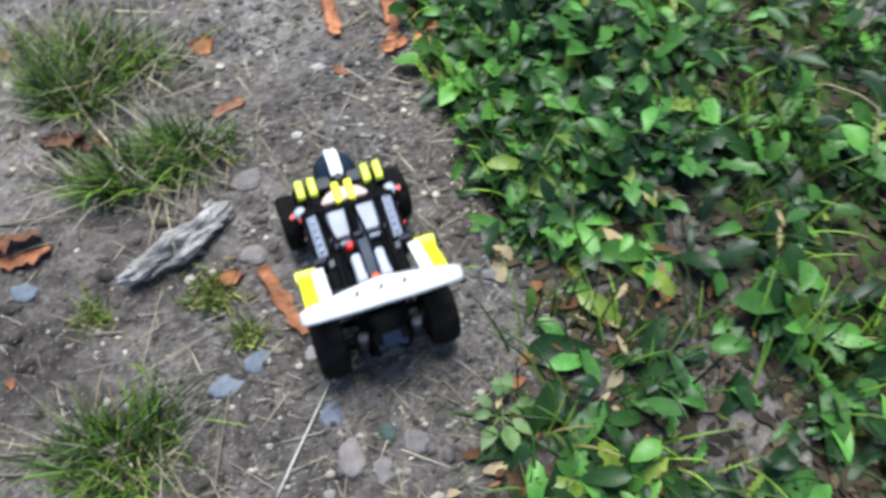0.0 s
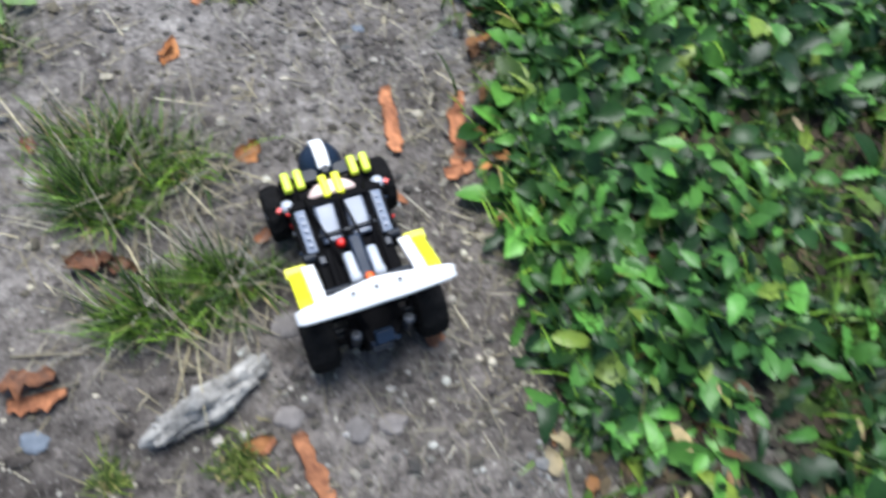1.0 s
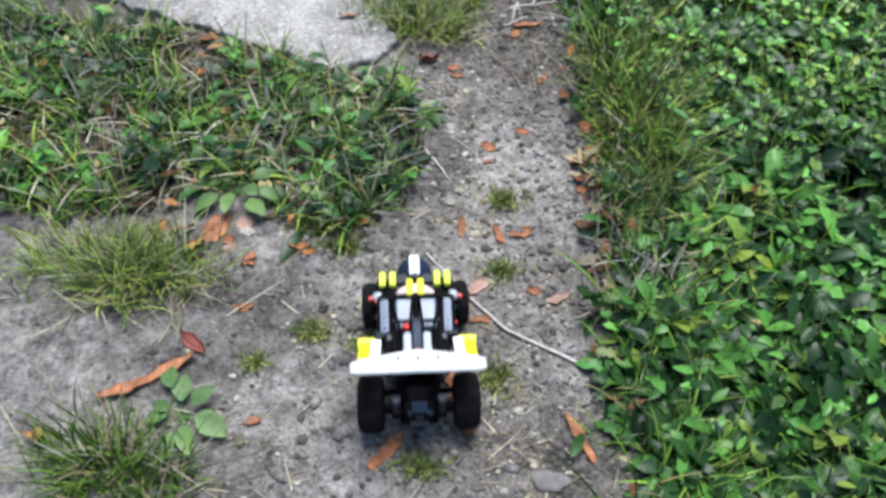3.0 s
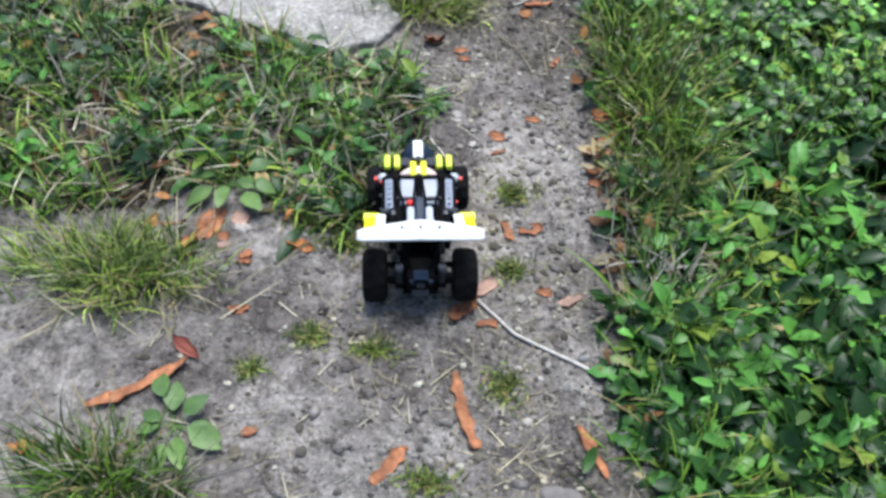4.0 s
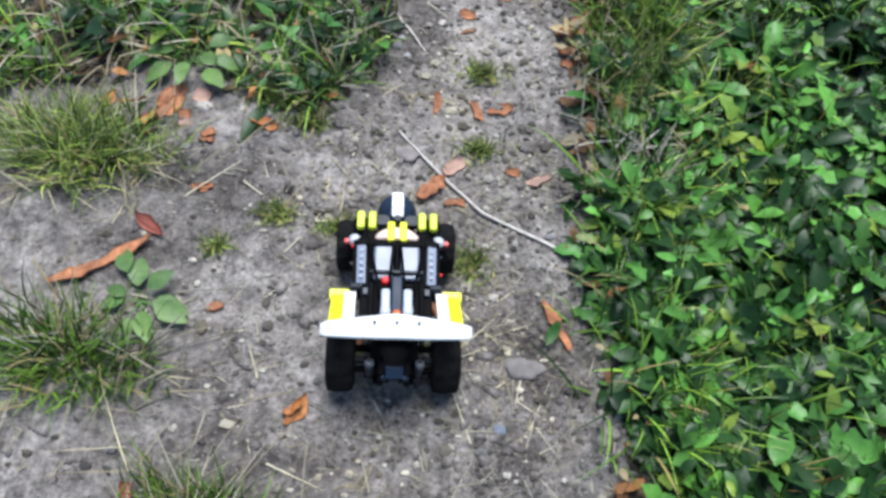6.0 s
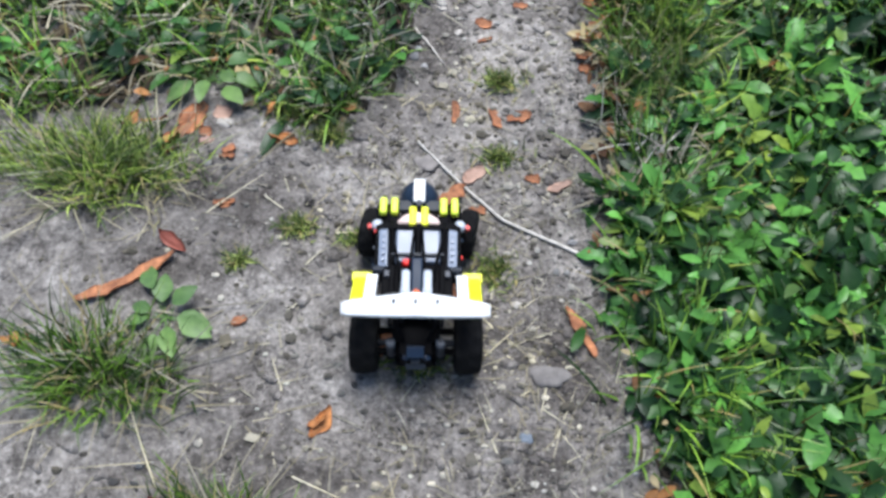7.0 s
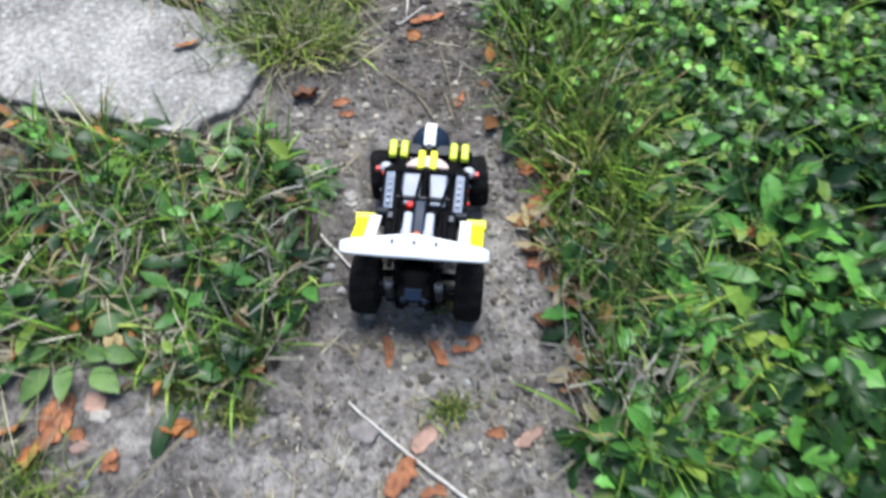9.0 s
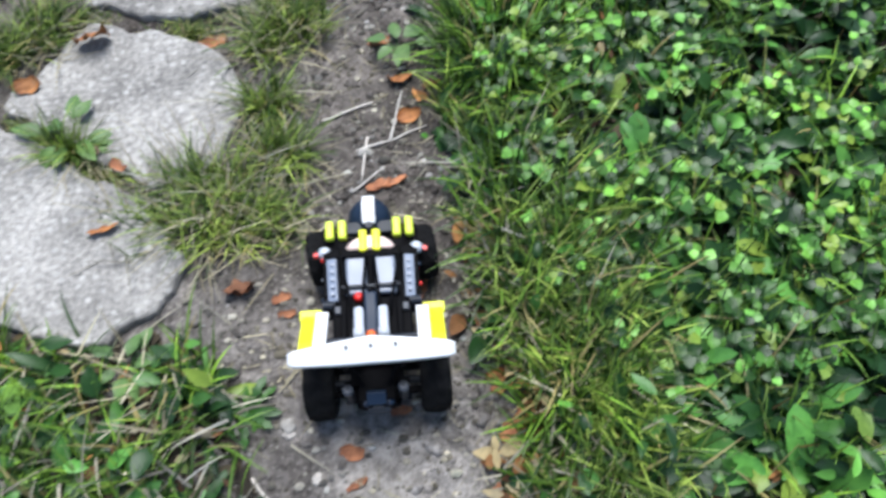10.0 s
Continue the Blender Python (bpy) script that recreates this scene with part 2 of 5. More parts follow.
SILVER = plastic("light_bluish_grey_plastic", (0.46, 0.50, 0.57), 0.16, 0.01)
PANEL = plastic("smoky_blue_grey_plastic", (0.20, 0.24, 0.32), 0.22, 0.01, 0.5)
DARKGREY = plastic("dark_bluish_grey_plastic", (0.016, 0.021, 0.031), 0.3, 0.005, 0.2)
NAVY = plastic("blue_grey_plastic", (0.012, 0.024, 0.048), 0.3, 0.005, 0.2)
REDP = plastic("red_plastic", (0.70, 0.02, 0.015), 0.3, 0.01)
ORANGEP = plastic("orange_plastic", (0.85, 0.13, 0.01), 0.3, 0.01)
PINKP = plastic("pale_pink_print", (0.80, 0.62, 0.58), 0.35, 0.02)


# ---------------------------------------------------------------- mesh helpers
def mesh_object(name, verts, faces, material, smooth=True):
    me = bpy.data.meshes.new(name)
    me.from_pydata([tuple(v) for v in verts], [], faces)
    me.materials.append(material)
    if smooth:
        me.shade_smooth()
    me.update()
    return new(name, me)


def part(name, bm, material, parent, label="", smooth=False):
    me = bpy.data.meshes.new(name)
    bm.to_mesh(me)
    bm.free()
    me.materials.append(material)
    if smooth:
        me.shade_smooth()
    ob = new(name, me)
    ob.parent = parent
    return tagged(ob, label) if label else ob


def brick(size, m=None, bevel=0.0008, taper=None):
    """A bevelled block of that size, laid at the pose m; taper: the top's scale in x and y."""
    bm = bmesh.new()
    bmesh.ops.create_cube(bm, size=1.0)
    for v in bm.verts:
        if taper and v.co.z > 0:
            v.co.x *= taper[0]
            v.co.y *= taper[1]
    bmesh.ops.scale(bm, vec=size, verts=bm.verts)
    if bevel:
        bmesh.ops.bevel(bm, geom=bm.edges[:], offset=bevel, segments=2, affect="EDGES", profile=0.5)
    if m is not None:
        bmesh.ops.transform(bm, matrix=m, verts=bm.verts)
    return bm


def turned(profile, m=None, segments=28):
    """A solid turned about the x axis from rows of (x, radius)."""
    bm = bmesh.new()
    rings = []
    for x, r in profile:
        rings.append([bm.verts.new((x, r * math.cos(a), r * math.sin(a))) for a in [2 * math.pi * k / segments for k in range(segments)]])
    for a, b in zip(rings, rings[1:]):
        for k in range(segments):
            bm.faces.new((a[k], a[(k + 1) % segments], b[(k + 1) % segments], b[k]))
    bm.faces.new(rings[0][::-1])
    bm.faces.new(rings[-1])
    bmesh.ops.recalc_face_normals(bm, faces=bm.faces[:])
    if m is not None:
        bmesh.ops.transform(bm, matrix=m, verts=bm.verts)
    return bm


def joined(*bms):
    out = bmesh.new()
    for b in bms:
        me = bpy.data.meshes.new("tmp")
        b.to_mesh(me)
        b.free()
        out.from_mesh(me)
        bpy.data.meshes.remove(me)
    return out


def tube(points, radius, sides=8, tip=1.0):
    bm = bmesh.new()
    pts = [Vector(p) for p in points]
    rings = []
    for i, p in enumerate(pts):
        d = (pts[min(i + 1, len(pts) - 1)] - pts[max(i - 1, 0)]).normalized()
        u = d.cross(Vector((0, 0, 1)) if abs(d.z) < 0.9 else Vector((1, 0, 0))).normalized()
        w = u.cross(d)
        r = radius * (1 + (tip - 1) * i / (len(pts) - 1))
        rings.append([bm.verts.new(p + r * (u * math.cos(a) + w * math.sin(a))) for a in [2 * math.pi * k / sides for k in range(sides)]])
    for a, b in zip(rings, rings[1:]):
        for k in range(sides):
            bm.faces.new((a[k], a[(k + 1) % sides], b[(k + 1) % sides], b[k]))
    bm.faces.new(rings[0])
    bm.faces.new(rings[-1][::-1])
    bmesh.ops.recalc_face_normals(bm, faces=bm.faces[:])
    return bm


# ---------------------------------------------------------------- the lie of the land
EDGE_Y = (-0.6, -0.1, 0.084, 0.15, 0.19, 0.25, 0.31, 0.4, 0.46, 0.54, 0.64, 0.73, 0.83, 0.92, 1.0, 1.06, 1.13, 1.2, 1.3, 1.36, 1.42, 1.49, 1.55, 1.6, 1.68, 1.77, 1.876, 1.943, 2.03, 2.7, 4)
EDGE_X = (0.05, 0.06, 0.1, 0.15, 0.22, 0.235, 0.22, 0.235, 0.245, 0.25, 0.255, 0.27, 0.285, 0.264, 0.235, 0.24, 0.245, 0.272, 0.275, 0.275, 0.255, 0.298, 0.27, 0.25, 0.26, 0.25, 0.215, 0.25, 0.235, 0.22, 0.2)
LEFT_PATCH = [(-0.60, 1.70), (-0.405, 1.665), (-0.277, 1.634), (-0.192, 1.599), (-0.10, 1.605), (-0.04, 1.564), (-0.018, 1.495), (-0.010, 1.427), (-0.037, 1.343), (-0.078, 1.285),
              (-0.118, 1.255), (-0.17, 1.265), (-0.224, 1.295), (-0.262, 1.35), (-0.31, 1.315), (-0.40, 1.275), (-0.57, 1.26), (-1.3, 1.25), (-1.3, 1.75)]
SLAB_NEAR = [(-0.081, 1.705), (-0.086, 1.653), (-0.138, 1.62), (-0.18, 1.604), (-0.275, 1.64), (-0.408, 1.685), (-0.66, 1.76), (-0.68, 2.03), (-0.325, 1.925), (-0.135, 1.783)]
SLAB_MID = [(-0.118, 1.797), (-0.035, 1.826), (-0.006, 1.896), (-0.028, 1.985), (-0.106, 2.03), (-0.215, 2.06), (-0.313, 1.940)]
SLAB_FAR = [(0.012, 2.075), (-0.106, 2.056), (-0.22, 2.098), (-0.26, 2.40), (0.02, 2.38)]


def edge_x(y):
    return float(np.interp(y, EDGE_Y, EDGE_X))


def inside(poly, x, y):
    hit = False
    for (ax, ay), (bx, by) in zip(poly, poly[1:] + poly[:1]):
        if (ay > y) != (by > y) and x < (bx - ax) * (y - ay) / (by - ay) + ax:
            hit = not hit
    return hit


def rise(x, y):
    """The height of the earth."""
    n = noise.noise(Vector((x * 3.1, y * 3.1, 0.3))) * 0.004 + noise.noise(Vector((x * 14, y * 14, 4.0))) * 0.003 + noise.noise(Vector((x * 45, y * 45, 9.0))) * 0.0036
    side = min(1.0, max(0.0, (x - edge_x(y)) / 0.25))
    return n - 0.001 + 0.012 * side


def build_ground():
    def lines(a, b, step, far):
        fine = list(np.arange(a, b, step))
        out, d, v = [], 0.05, b
        while v < far:
            out.append(v)
            v, d = v + d, d * 1.6
        low, d, v = [], 0.05, a - 0.05
        while v > -far:
            low.append(v)
            v, d = v - d, d * 1.6
        return low[::-1] + fine + out
    xs, ys = lines(-0.95, 1.05, 0.008, 90), lines(-0.2, 2.4, 0.008, 90)
    verts = [(x, y, rise(x, y)) for y in ys for x in xs]
    w = len(xs)
    faces = [(j * w + i, j * w + i + 1, (j + 1) * w + i + 1, (j + 1) * w + i) for j in range(len(ys) - 1) for i in range(w - 1)]
    tagged(mesh_object("ground", verts, faces, DIRT), "trodden grey-brown earth path with grit", "ground", kind="structure")


# ---------------------------------------------------------------- plants
OVATE = ((0.0, 0.10), (0.14, 0.62), (0.34, 1.0), (0.60, 0.86), (0.82, 0.48), (1.0, 0.03))
LONG = ((0.0, 0.22), (0.2, 0.5), (0.42, 0.8), (0.66, 1.0), (0.86, 0.72), (1.0, 0.05))
JAGGED = ((0.0, 0.12), (0.12, 0.35), (0.18, 0.75), (0.28, 0.4), (0.36, 0.95), (0.46, 0.5), (0.56, 1.0), (0.68, 0.6), (0.8, 0.85), (1.0, 0.04))


def add_leaf(verts, faces, base, yaw, pitch, length, width, droop, fold, profile, rng, roll=0.0):
    """One folded leaf that leaves base in the direction yaw, rises by pitch and droops towards its tip."""
    c, s = math.cos(yaw), math.sin(yaw)
    first, x, z, a, last = len(verts), 0.0, 0.0, pitch, 0.0
    for t, wd in profile:
        step = (t - last) * length
        a = pitch - droop * t
        x, z, last = x + step * math.cos(a), z + step * math.sin(a), t
        h = wd * width / 2
        wave = rng.uniform(-0.06, 0.06) * width
        for side in (-1, 0, 1):
            lift = (abs(side) * fold * h + side * roll * h) + wave * side
            px, py = x - math.sin(a) * lift, side * h
            verts.append((base[0] + c * px - s * py, base[1] + s * px + c * py, base[2] + z + math.cos(a) * lift))
    for i in range(len(profile) - 1):
        k = first + 3 * i
        faces.append((k, k + 3, k + 4, k + 1))
        faces.append((k + 1, k + 4, k + 5, k + 2))


def add_blade(verts, faces, base, yaw, lean, length, width, bend, segs=5):
    c, s = math.cos(yaw), math.sin(yaw)
    first, x, z, a = len(verts), 0.0, 0.0, lean
    for i in range(segs + 1):
        t = i / segs
        h = width / 2 * (1 - t ** 2.2) + 0.0001
        for side in (-1, 1):
            verts.append((base[0] + c * x - s * side * h, base[1] + s * x + c * side * h, max(0.001, base[2] + z)))
        x, z, a = x + length / segs * math.sin(a), z + length / segs * math.cos(a), a + bend / segs
    for i in range(segs):
        k = first + 2 * i
        faces.append((k, k + 1, k + 3, k + 2))


def lushness(x, y):
    """How thick the ground cover stands to the side of the path."""
    d = x - edge_x(y) - 0.035 * noise.noise(Vector((x * 9, y * 9, 1.0))) - 0.025 * noise.noise(Vector((x * 26, y * 26, 6.0)))
    thin = 1.0
    if y < 0.32 and x < 0.75:
        thin = 0.22 + 0.4 * noise.noise(Vector((x * 9, y * 9, 2.0)))
    if y < 0.62 and x > 0.50:
        thin = min(thin, 0.30 + 0.5 * noise.noise(Vector((x * 8, y * 8, 12.0))))
    return max(0.0, min(1.0, d / 0.06 + 0.22)) * thin


def clump_at(x, y):
    """Positive where the weeds stand in clumps, negative in the gaps between."""
    return noise.noise(Vector((x * 12, y * 12, 40.0))) + 0.6 * noise.noise(Vector((x * 29, y * 29, 44.0)))


def build_cover():
    rng = random.Random(5)
    v, f = [], []
    gv, gf = [], []
    cv, cf = [], []
    sv, sf = [], []
    for _ in range(50000):
        y = rng.uniform(-0.35, 2.6)
        x = edge_x(y) + rng.uniform(-0.05, 1.15)
        if rng.random() > lushness(x, y) or x > 1.4:
            continue
        clump = clump_at(x, y)
        if clump < -0.10 and rng.random() < 0.85:
            continue
        patch = noise.noise(Vector((x * 4.2, y * 4.2, 7.0))) + 0.5 * clump
        far = y > 1.45
        r = rng.random()
        base = (x, y, rise(x, y))
        yaw = rng.uniform(0, 6.283)
        d = x - edge_x(y)
        grassy = 0.10 + (0.45 if y < 0.62 and x > 0.5 else 0.0) + 0.26 * max(0.0, 1 - d / 0.16) + (0.14 if y > 1.35 else 0.0) + 0.25 * max(0.0, noise.noise(Vector((x * 3.0, y * 3.0, 21.0))))
        if rng.random() < grassy:
            for _k in range(3):
                add_blade(gv, gf, (x + rng.uniform(-0.01, 0.01), y + rng.uniform(-0.01, 0.01), base[2]), rng.uniform(0, 6.283), rng.uniform(0.0, 0.6), rng.uniform(0.03, 0.085) * (1.12 if y > 0.8 else 1.0), rng.uniform(0.0014, 0.0042), rng.uniform(0.2, 1.6))
            continue
        if far and patch > -0.25 and r < 0.48 and x > edge_x(y) + 0.06:
            h = rng.uniform(0.012, 0.055)
            size = rng.uniform(0.009, 0.016)
            tip = (x + rng.uniform(-0.01, 0.01), y + rng.uniform(-0.01, 0.01), base[2] + h)
            for k in range(3):
                add_leaf(cv, cf, tip, yaw + k * 2.094, rng.uniform(-0.3, 0.5), size, size * 0.95, 0.3, 0.15, OVATE, rng)
            add_blade(cv, cf, base, yaw, 0.1, h, 0.0012, 0.1, 2)
        elif r < (0.24 if not far else 0.46):
            h = rng.uniform(0.004, 0.07) * max(0.2, 0.9 + 1.3 * patch) * min(1.0, max(0.15, d / 0.07))
            L = (rng.uniform(0.010, 0.028) + min(0.014, 0.04 * max(0.0, d))) * (1.15 if y < 0.7 else 0.95)
            a = rng.uniform(0, 6.283)
            tip = (x + 0.3 * h * math.cos(a), y + 0.3 * h * math.sin(a), base[2] + h)
            add_leaf(v, f, tip, a, rng.uniform(-0.5, 0.95), L, L * rng.uniform(0.36, 0.62), rng.uniform(0.1, 1.2), rng.uniform(0.15, 0.6), OVATE, rng, rng.uniform(-0.6, 0.6))
            add_blade(v, f, base, a, 0.3, h * 1.03, 0.002, 0.0, 2)
        elif r < 0.955:
            L = rng.uniform(0.03, 0.08)
            add_leaf(v, f, base, yaw, rng.uniform(0.4, 1.25), L, L * rng.uniform(0.22, 0.44), rng.uniform(0.5, 1.7), 0.35, JAGGED if rng.random() < 0.45 else LONG, rng, rng.uniform(-0.4, 0.4))
        elif x > edge_x(y) + 0.1:
            add_blade(sv, sf, base, yaw, rng.uniform(0, 0.2), rng.uniform(0.05, 0.085), 0.003, 0.15, 3)
    # grass clumps along the verge, thickest towards the far end
    for ox, cy, n, reach in ((0.03, 1.50, 170, 0.06), (0.07, 1.95, 380, 0.07), (0.08, 1.42, 110, 0.08), (0.06, 1.66, 90, 0.07), (0.05, 1.18, 90, 0.06), (0.11, 1.60, 120, 0.07),
                             (0.14, 0.10, 60, 0.12), (0.30, 0.03, 70, 0.14), (0.05, 0.9, 60, 0.08), (0.25, 1.0, 60, 0.2), (0.05, 1.72, 120, 0.06)):
        cx = edge_x(cy) + ox
        for _ in range(n):
            a, d = rng.uniform(0, 6.283), reach * math.sqrt(rng.random())
            x, y = cx + d * math.cos(a), cy + d * math.sin(a)
            add_blade(gv, gf, (x, y, rise(x, y)), a + rng.uniform(-0.8, 0.8), rng.uniform(0, 0.7), rng.uniform(0.05, 0.12), rng.uniform(0.0018, 0.004), rng.uniform(0.3, 1.5))
    # thinner grass and weeds further out on both sides
    for _ in range(26000):
        x, y = rng.uniform(-3.2, 3.4), rng.uniform(-1.6, 4.0)
        out = abs(x - 0.1) - 0.15 * noise.noise(Vector((x * 2, y * 2, 30.0)))
        if out < (1.0 if x < 0 else 0.25) or (0 < x < 1.35 and -0.3 < y < 2.55) or any(inside(s, x, y) for s in (SLAB_NEAR, SLAB_MID, SLAB_FAR)):
            continue
        a, z = rng.uniform(0, 6.283), rise(x, y)
        if rng.random() < 0.35:
            L = rng.uniform(0.02, 0.05)
            add_leaf(v, f, (x, y, z + rng.uniform(0.005, 0.04)), a, rng.uniform(-0.3, 0.8), L, L * 0.55, 0.5, 0.25, OVATE, rng, rng.uniform(-0.3, 0.3))
        else:
            for _k in range(3):
                add_blade(gv, gf, (x + rng.uniform(-0.02, 0.02), y + rng.uniform(-0.02, 0.02), z), rng.uniform(0, 6.283), rng.uniform(0, 0.6), rng.uniform(0.04, 0.1), rng.uniform(0.002, 0.005), rng.uniform(0.2, 1.6), 4)
    # the weedy patch on the other side
    for _ in range(5400):
        x, y = rng.uniform(-1.1, 0.02), rng.uniform(1.2, 1.76)
        if not inside(LEFT_PATCH, x + 0.02 * noise.noise(Vector((x * 25, y * 25, 5.0))), y + 0.02 * noise.noise(Vector((x * 25, y * 25, 8.0)))):
            continue
        if rng.random() > 0.62 + 2.2 * noise.noise(Vector((x * 11, y * 11, 3.0))):
            continue
        r, a = rng.random(), rng.uniform(0, 6.283)
        base = (x, y, rise(x, y))
        if r < 0.20:
            h, L = rng.uniform(0.003, 0.045), rng.uniform(0.014, 0.036)
            add_leaf(v, f, (x, y, base[2] + h), a, rng.uniform(-0.1, 0.7), L, L * rng.uniform(0.45, 0.65), rng.uniform(0.1, 0.8), 0.25, OVATE, rng, rng.uniform(-0.3, 0.3))
        elif r < 0.46:
            L = rng.uniform(0.03, 0.08)
            add_leaf(v, f, base, a, rng.uniform(0.4, 1.1), L, L * rng.uniform(0.15, 0.3), rng.uniform(0.7, 1.4), 0.3, LONG, rng)
        else:
            for _k in range(3):
                add_blade(gv, gf, (x + rng.uniform(-0.01, 0.01), y + rng.uniform(-0.01, 0.01), base[2]), rng.uniform(0, 6.283), rng.uniform(0.1, 0.9), rng.uniform(0.03, 0.095), rng.uniform(0.0015, 0.0038), rng.uniform(0.2, 1.6))
    uv, uf = [], []
    for _ in range(1700):
        x, y = rng.uniform(-1.1, 0.02), rng.uniform(1.2, 1.76)
        if inside(LEFT_PATCH, x, y) and noise.noise(Vector((x * 9, y * 9, 71.0))) > -0.05:
            add_blade(uv, uf, (x, y, rise(x, y)), rng.uniform(0, 6.283), rng.uniform(0.1, 0.9), rng.uniform(0.03, 0.085), rng.uniform(0.002, 0.0055), rng.uniform(0.3, 1.5))
    tagged(mesh_object("weed_blades", uv, uf, TUFT_PALE), "broad yellow-green blades among the weeds", "grass", kind="stuff")
    lv, lf = [], []
    for _ in range(900):
        if rng.random() < 0.35:
            x, y = rng.uniform(-0.9, 0.0), rng.uniform(1.2, 1.7)
            if not inside(LEFT_PATCH, x, y):
                continue
        else:
            y = rng.uniform(-0.2, 2.3)
            x = edge_x(y) + abs(rng.gauss(0.0, 0.16)) - 0.01
        L = rng.uniform(0.008, 0.035)
        add_leaf(lv, lf, (x, y, rise(x, y) + rng.uniform(0.002, 0.02)), rng.uniform(0, 6.283), rng.uniform(-0.3, 0.4), L, L * rng.uniform(0.2, 0.6), rng.uniform(-0.3, 0.6), 0.2, OVATE, rng, rng.uniform(-0.4, 0.4))
    for _ in range(260):
        y = rng.uniform(1.2, 1.72)
        x = edge_x(y) + rng.uniform(-0.03, 0.05)
        L = rng.uniform(0.012, 0.034)
        add_leaf(lv, lf, (x, y, rise(x, y) + rng.uniform(0.004, 0.022)), rng.uniform(0, 6.283), rng.uniform(-0.3, 0.4), L, L * rng.uniform(0.25, 0.6), rng.uniform(-0.3, 0.6), 0.2, OVATE, rng, rng.uniform(-0.4, 0.4))
    # rosettes of long plantain leaves
    for _ in range(2600):
        y = rng.uniform(-0.2, 1.75)
        x = edge_x(y) + rng.uniform(0.03, 0.95)
        if rng.random() > lushness(x, y) or clump_at(x, y) < -0.14:
            continue
        turn, size, z = rng.uniform(0, 6.283), rng.uniform(0.030, 0.066), rise(x, y) + 0.004
        for k in range(rng.randint(5, 8)):
            L = size * rng.uniform(0.6, 1.1)
            add_leaf(v, f, (x, y, z + rng.uniform(0, 0.02)), turn + k * 1.0 + rng.uniform(-0.3, 0.3), rng.uniform(0.25, 1.0), L, L * rng.uniform(0.28, 0.44), rng.uniform(0.4, 1.2), rng.uniform(0.2, 0.45), LONG if k % 3 else JAGGED, rng, rng.uniform(-0.3, 0.3))
    # dark leaf layer added under the plants; hides the soil, stands in for shade
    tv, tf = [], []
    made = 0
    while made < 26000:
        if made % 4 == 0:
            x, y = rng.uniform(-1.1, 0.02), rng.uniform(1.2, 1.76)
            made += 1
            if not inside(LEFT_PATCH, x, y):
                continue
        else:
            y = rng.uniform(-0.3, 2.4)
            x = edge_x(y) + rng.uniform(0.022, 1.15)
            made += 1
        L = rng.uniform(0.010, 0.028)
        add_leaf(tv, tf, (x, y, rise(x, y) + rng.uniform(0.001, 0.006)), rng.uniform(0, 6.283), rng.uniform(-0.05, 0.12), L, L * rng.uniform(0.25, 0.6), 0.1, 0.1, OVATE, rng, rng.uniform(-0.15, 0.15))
    tagged(mesh_object("thatch", tv, tf, SHADE_LEAF), "dark brown flat leaves added under the weeds to stand in for shade", "thatch", kind="stuff")
    # a pale, thin stand of yellow-green grass along the far verge
    pv, pf = [], []
    for _ in range(2800):
        y = rng.gauss(1.52, 0.16)
        x = edge_x(y) + abs(rng.gauss(0.0, 0.10)) + 0.012
        if noise.noise(Vector((x * 10, y * 10, 51.0))) < -0.12:
            continue
        add_blade(pv, pf, (x, y, rise(x, y)), rng.uniform(0, 6.283), rng.uniform(0.05, 0.9), rng.uniform(0.04, 0.1), rng.uniform(0.0018, 0.0046), rng.uniform(0.1, 1.4))
    tagged(mesh_object("pale_grass", pv, pf, TUFT_PALE), "pale yellow-green grass along the edge of the path", "grass", kind="stuff")
    yv, yf = [], []
    made = 0
    while made < 900:
        if made % 3:
            x, y = rng.uniform(-0.9, 0.02), rng.uniform(1.2, 1.76)
            if not inside(LEFT_PATCH, x, y):
                continue
        else:
            y = rng.uniform(1.15, 1.8)
            x = edge_x(y) + rng.uniform(-0.03, 0.12)
        add_blade(yv, yf, (x, y, rise(x, y) + rng.uniform(0.004, 0.03)), rng.uniform(0, 6.283), rng.uniform(0.7, 1.4), rng.uniform(0.03, 0.08), rng.uniform(0.0014, 0.0034), rng.uniform(0.1, 0.8))
        made += 1
    tagged(mesh_object("dry_grass", yv, yf, STRAW), "dry straw-coloured blades among the weeds", "dry grass", kind="stuff")
    tagged(mesh_object("leaf_litter", lv, lf, LITTER), "brown and orange dead leaf bits among the weeds", "leaf litter", kind="stuff")
    tagged(mesh_object("ground_cover", v, f, BROAD), "dense green broad-leaved weeds beside the path", "weeds", kind="stuff")
    tagged(mesh_object("clover", cv, cf, CLOVER), "low green clover among the weeds", "clover", kind="stuff")
    tagged(mesh_object("lawn_grass", gv, gf, BLADE), "green grass blades among the weeds", "grass", kind="stuff")
    tagged(mesh_object("seed_stalks", sv, sf, STALK), "brown upright seed stalks among the weeds", "stalks", kind="stuff")


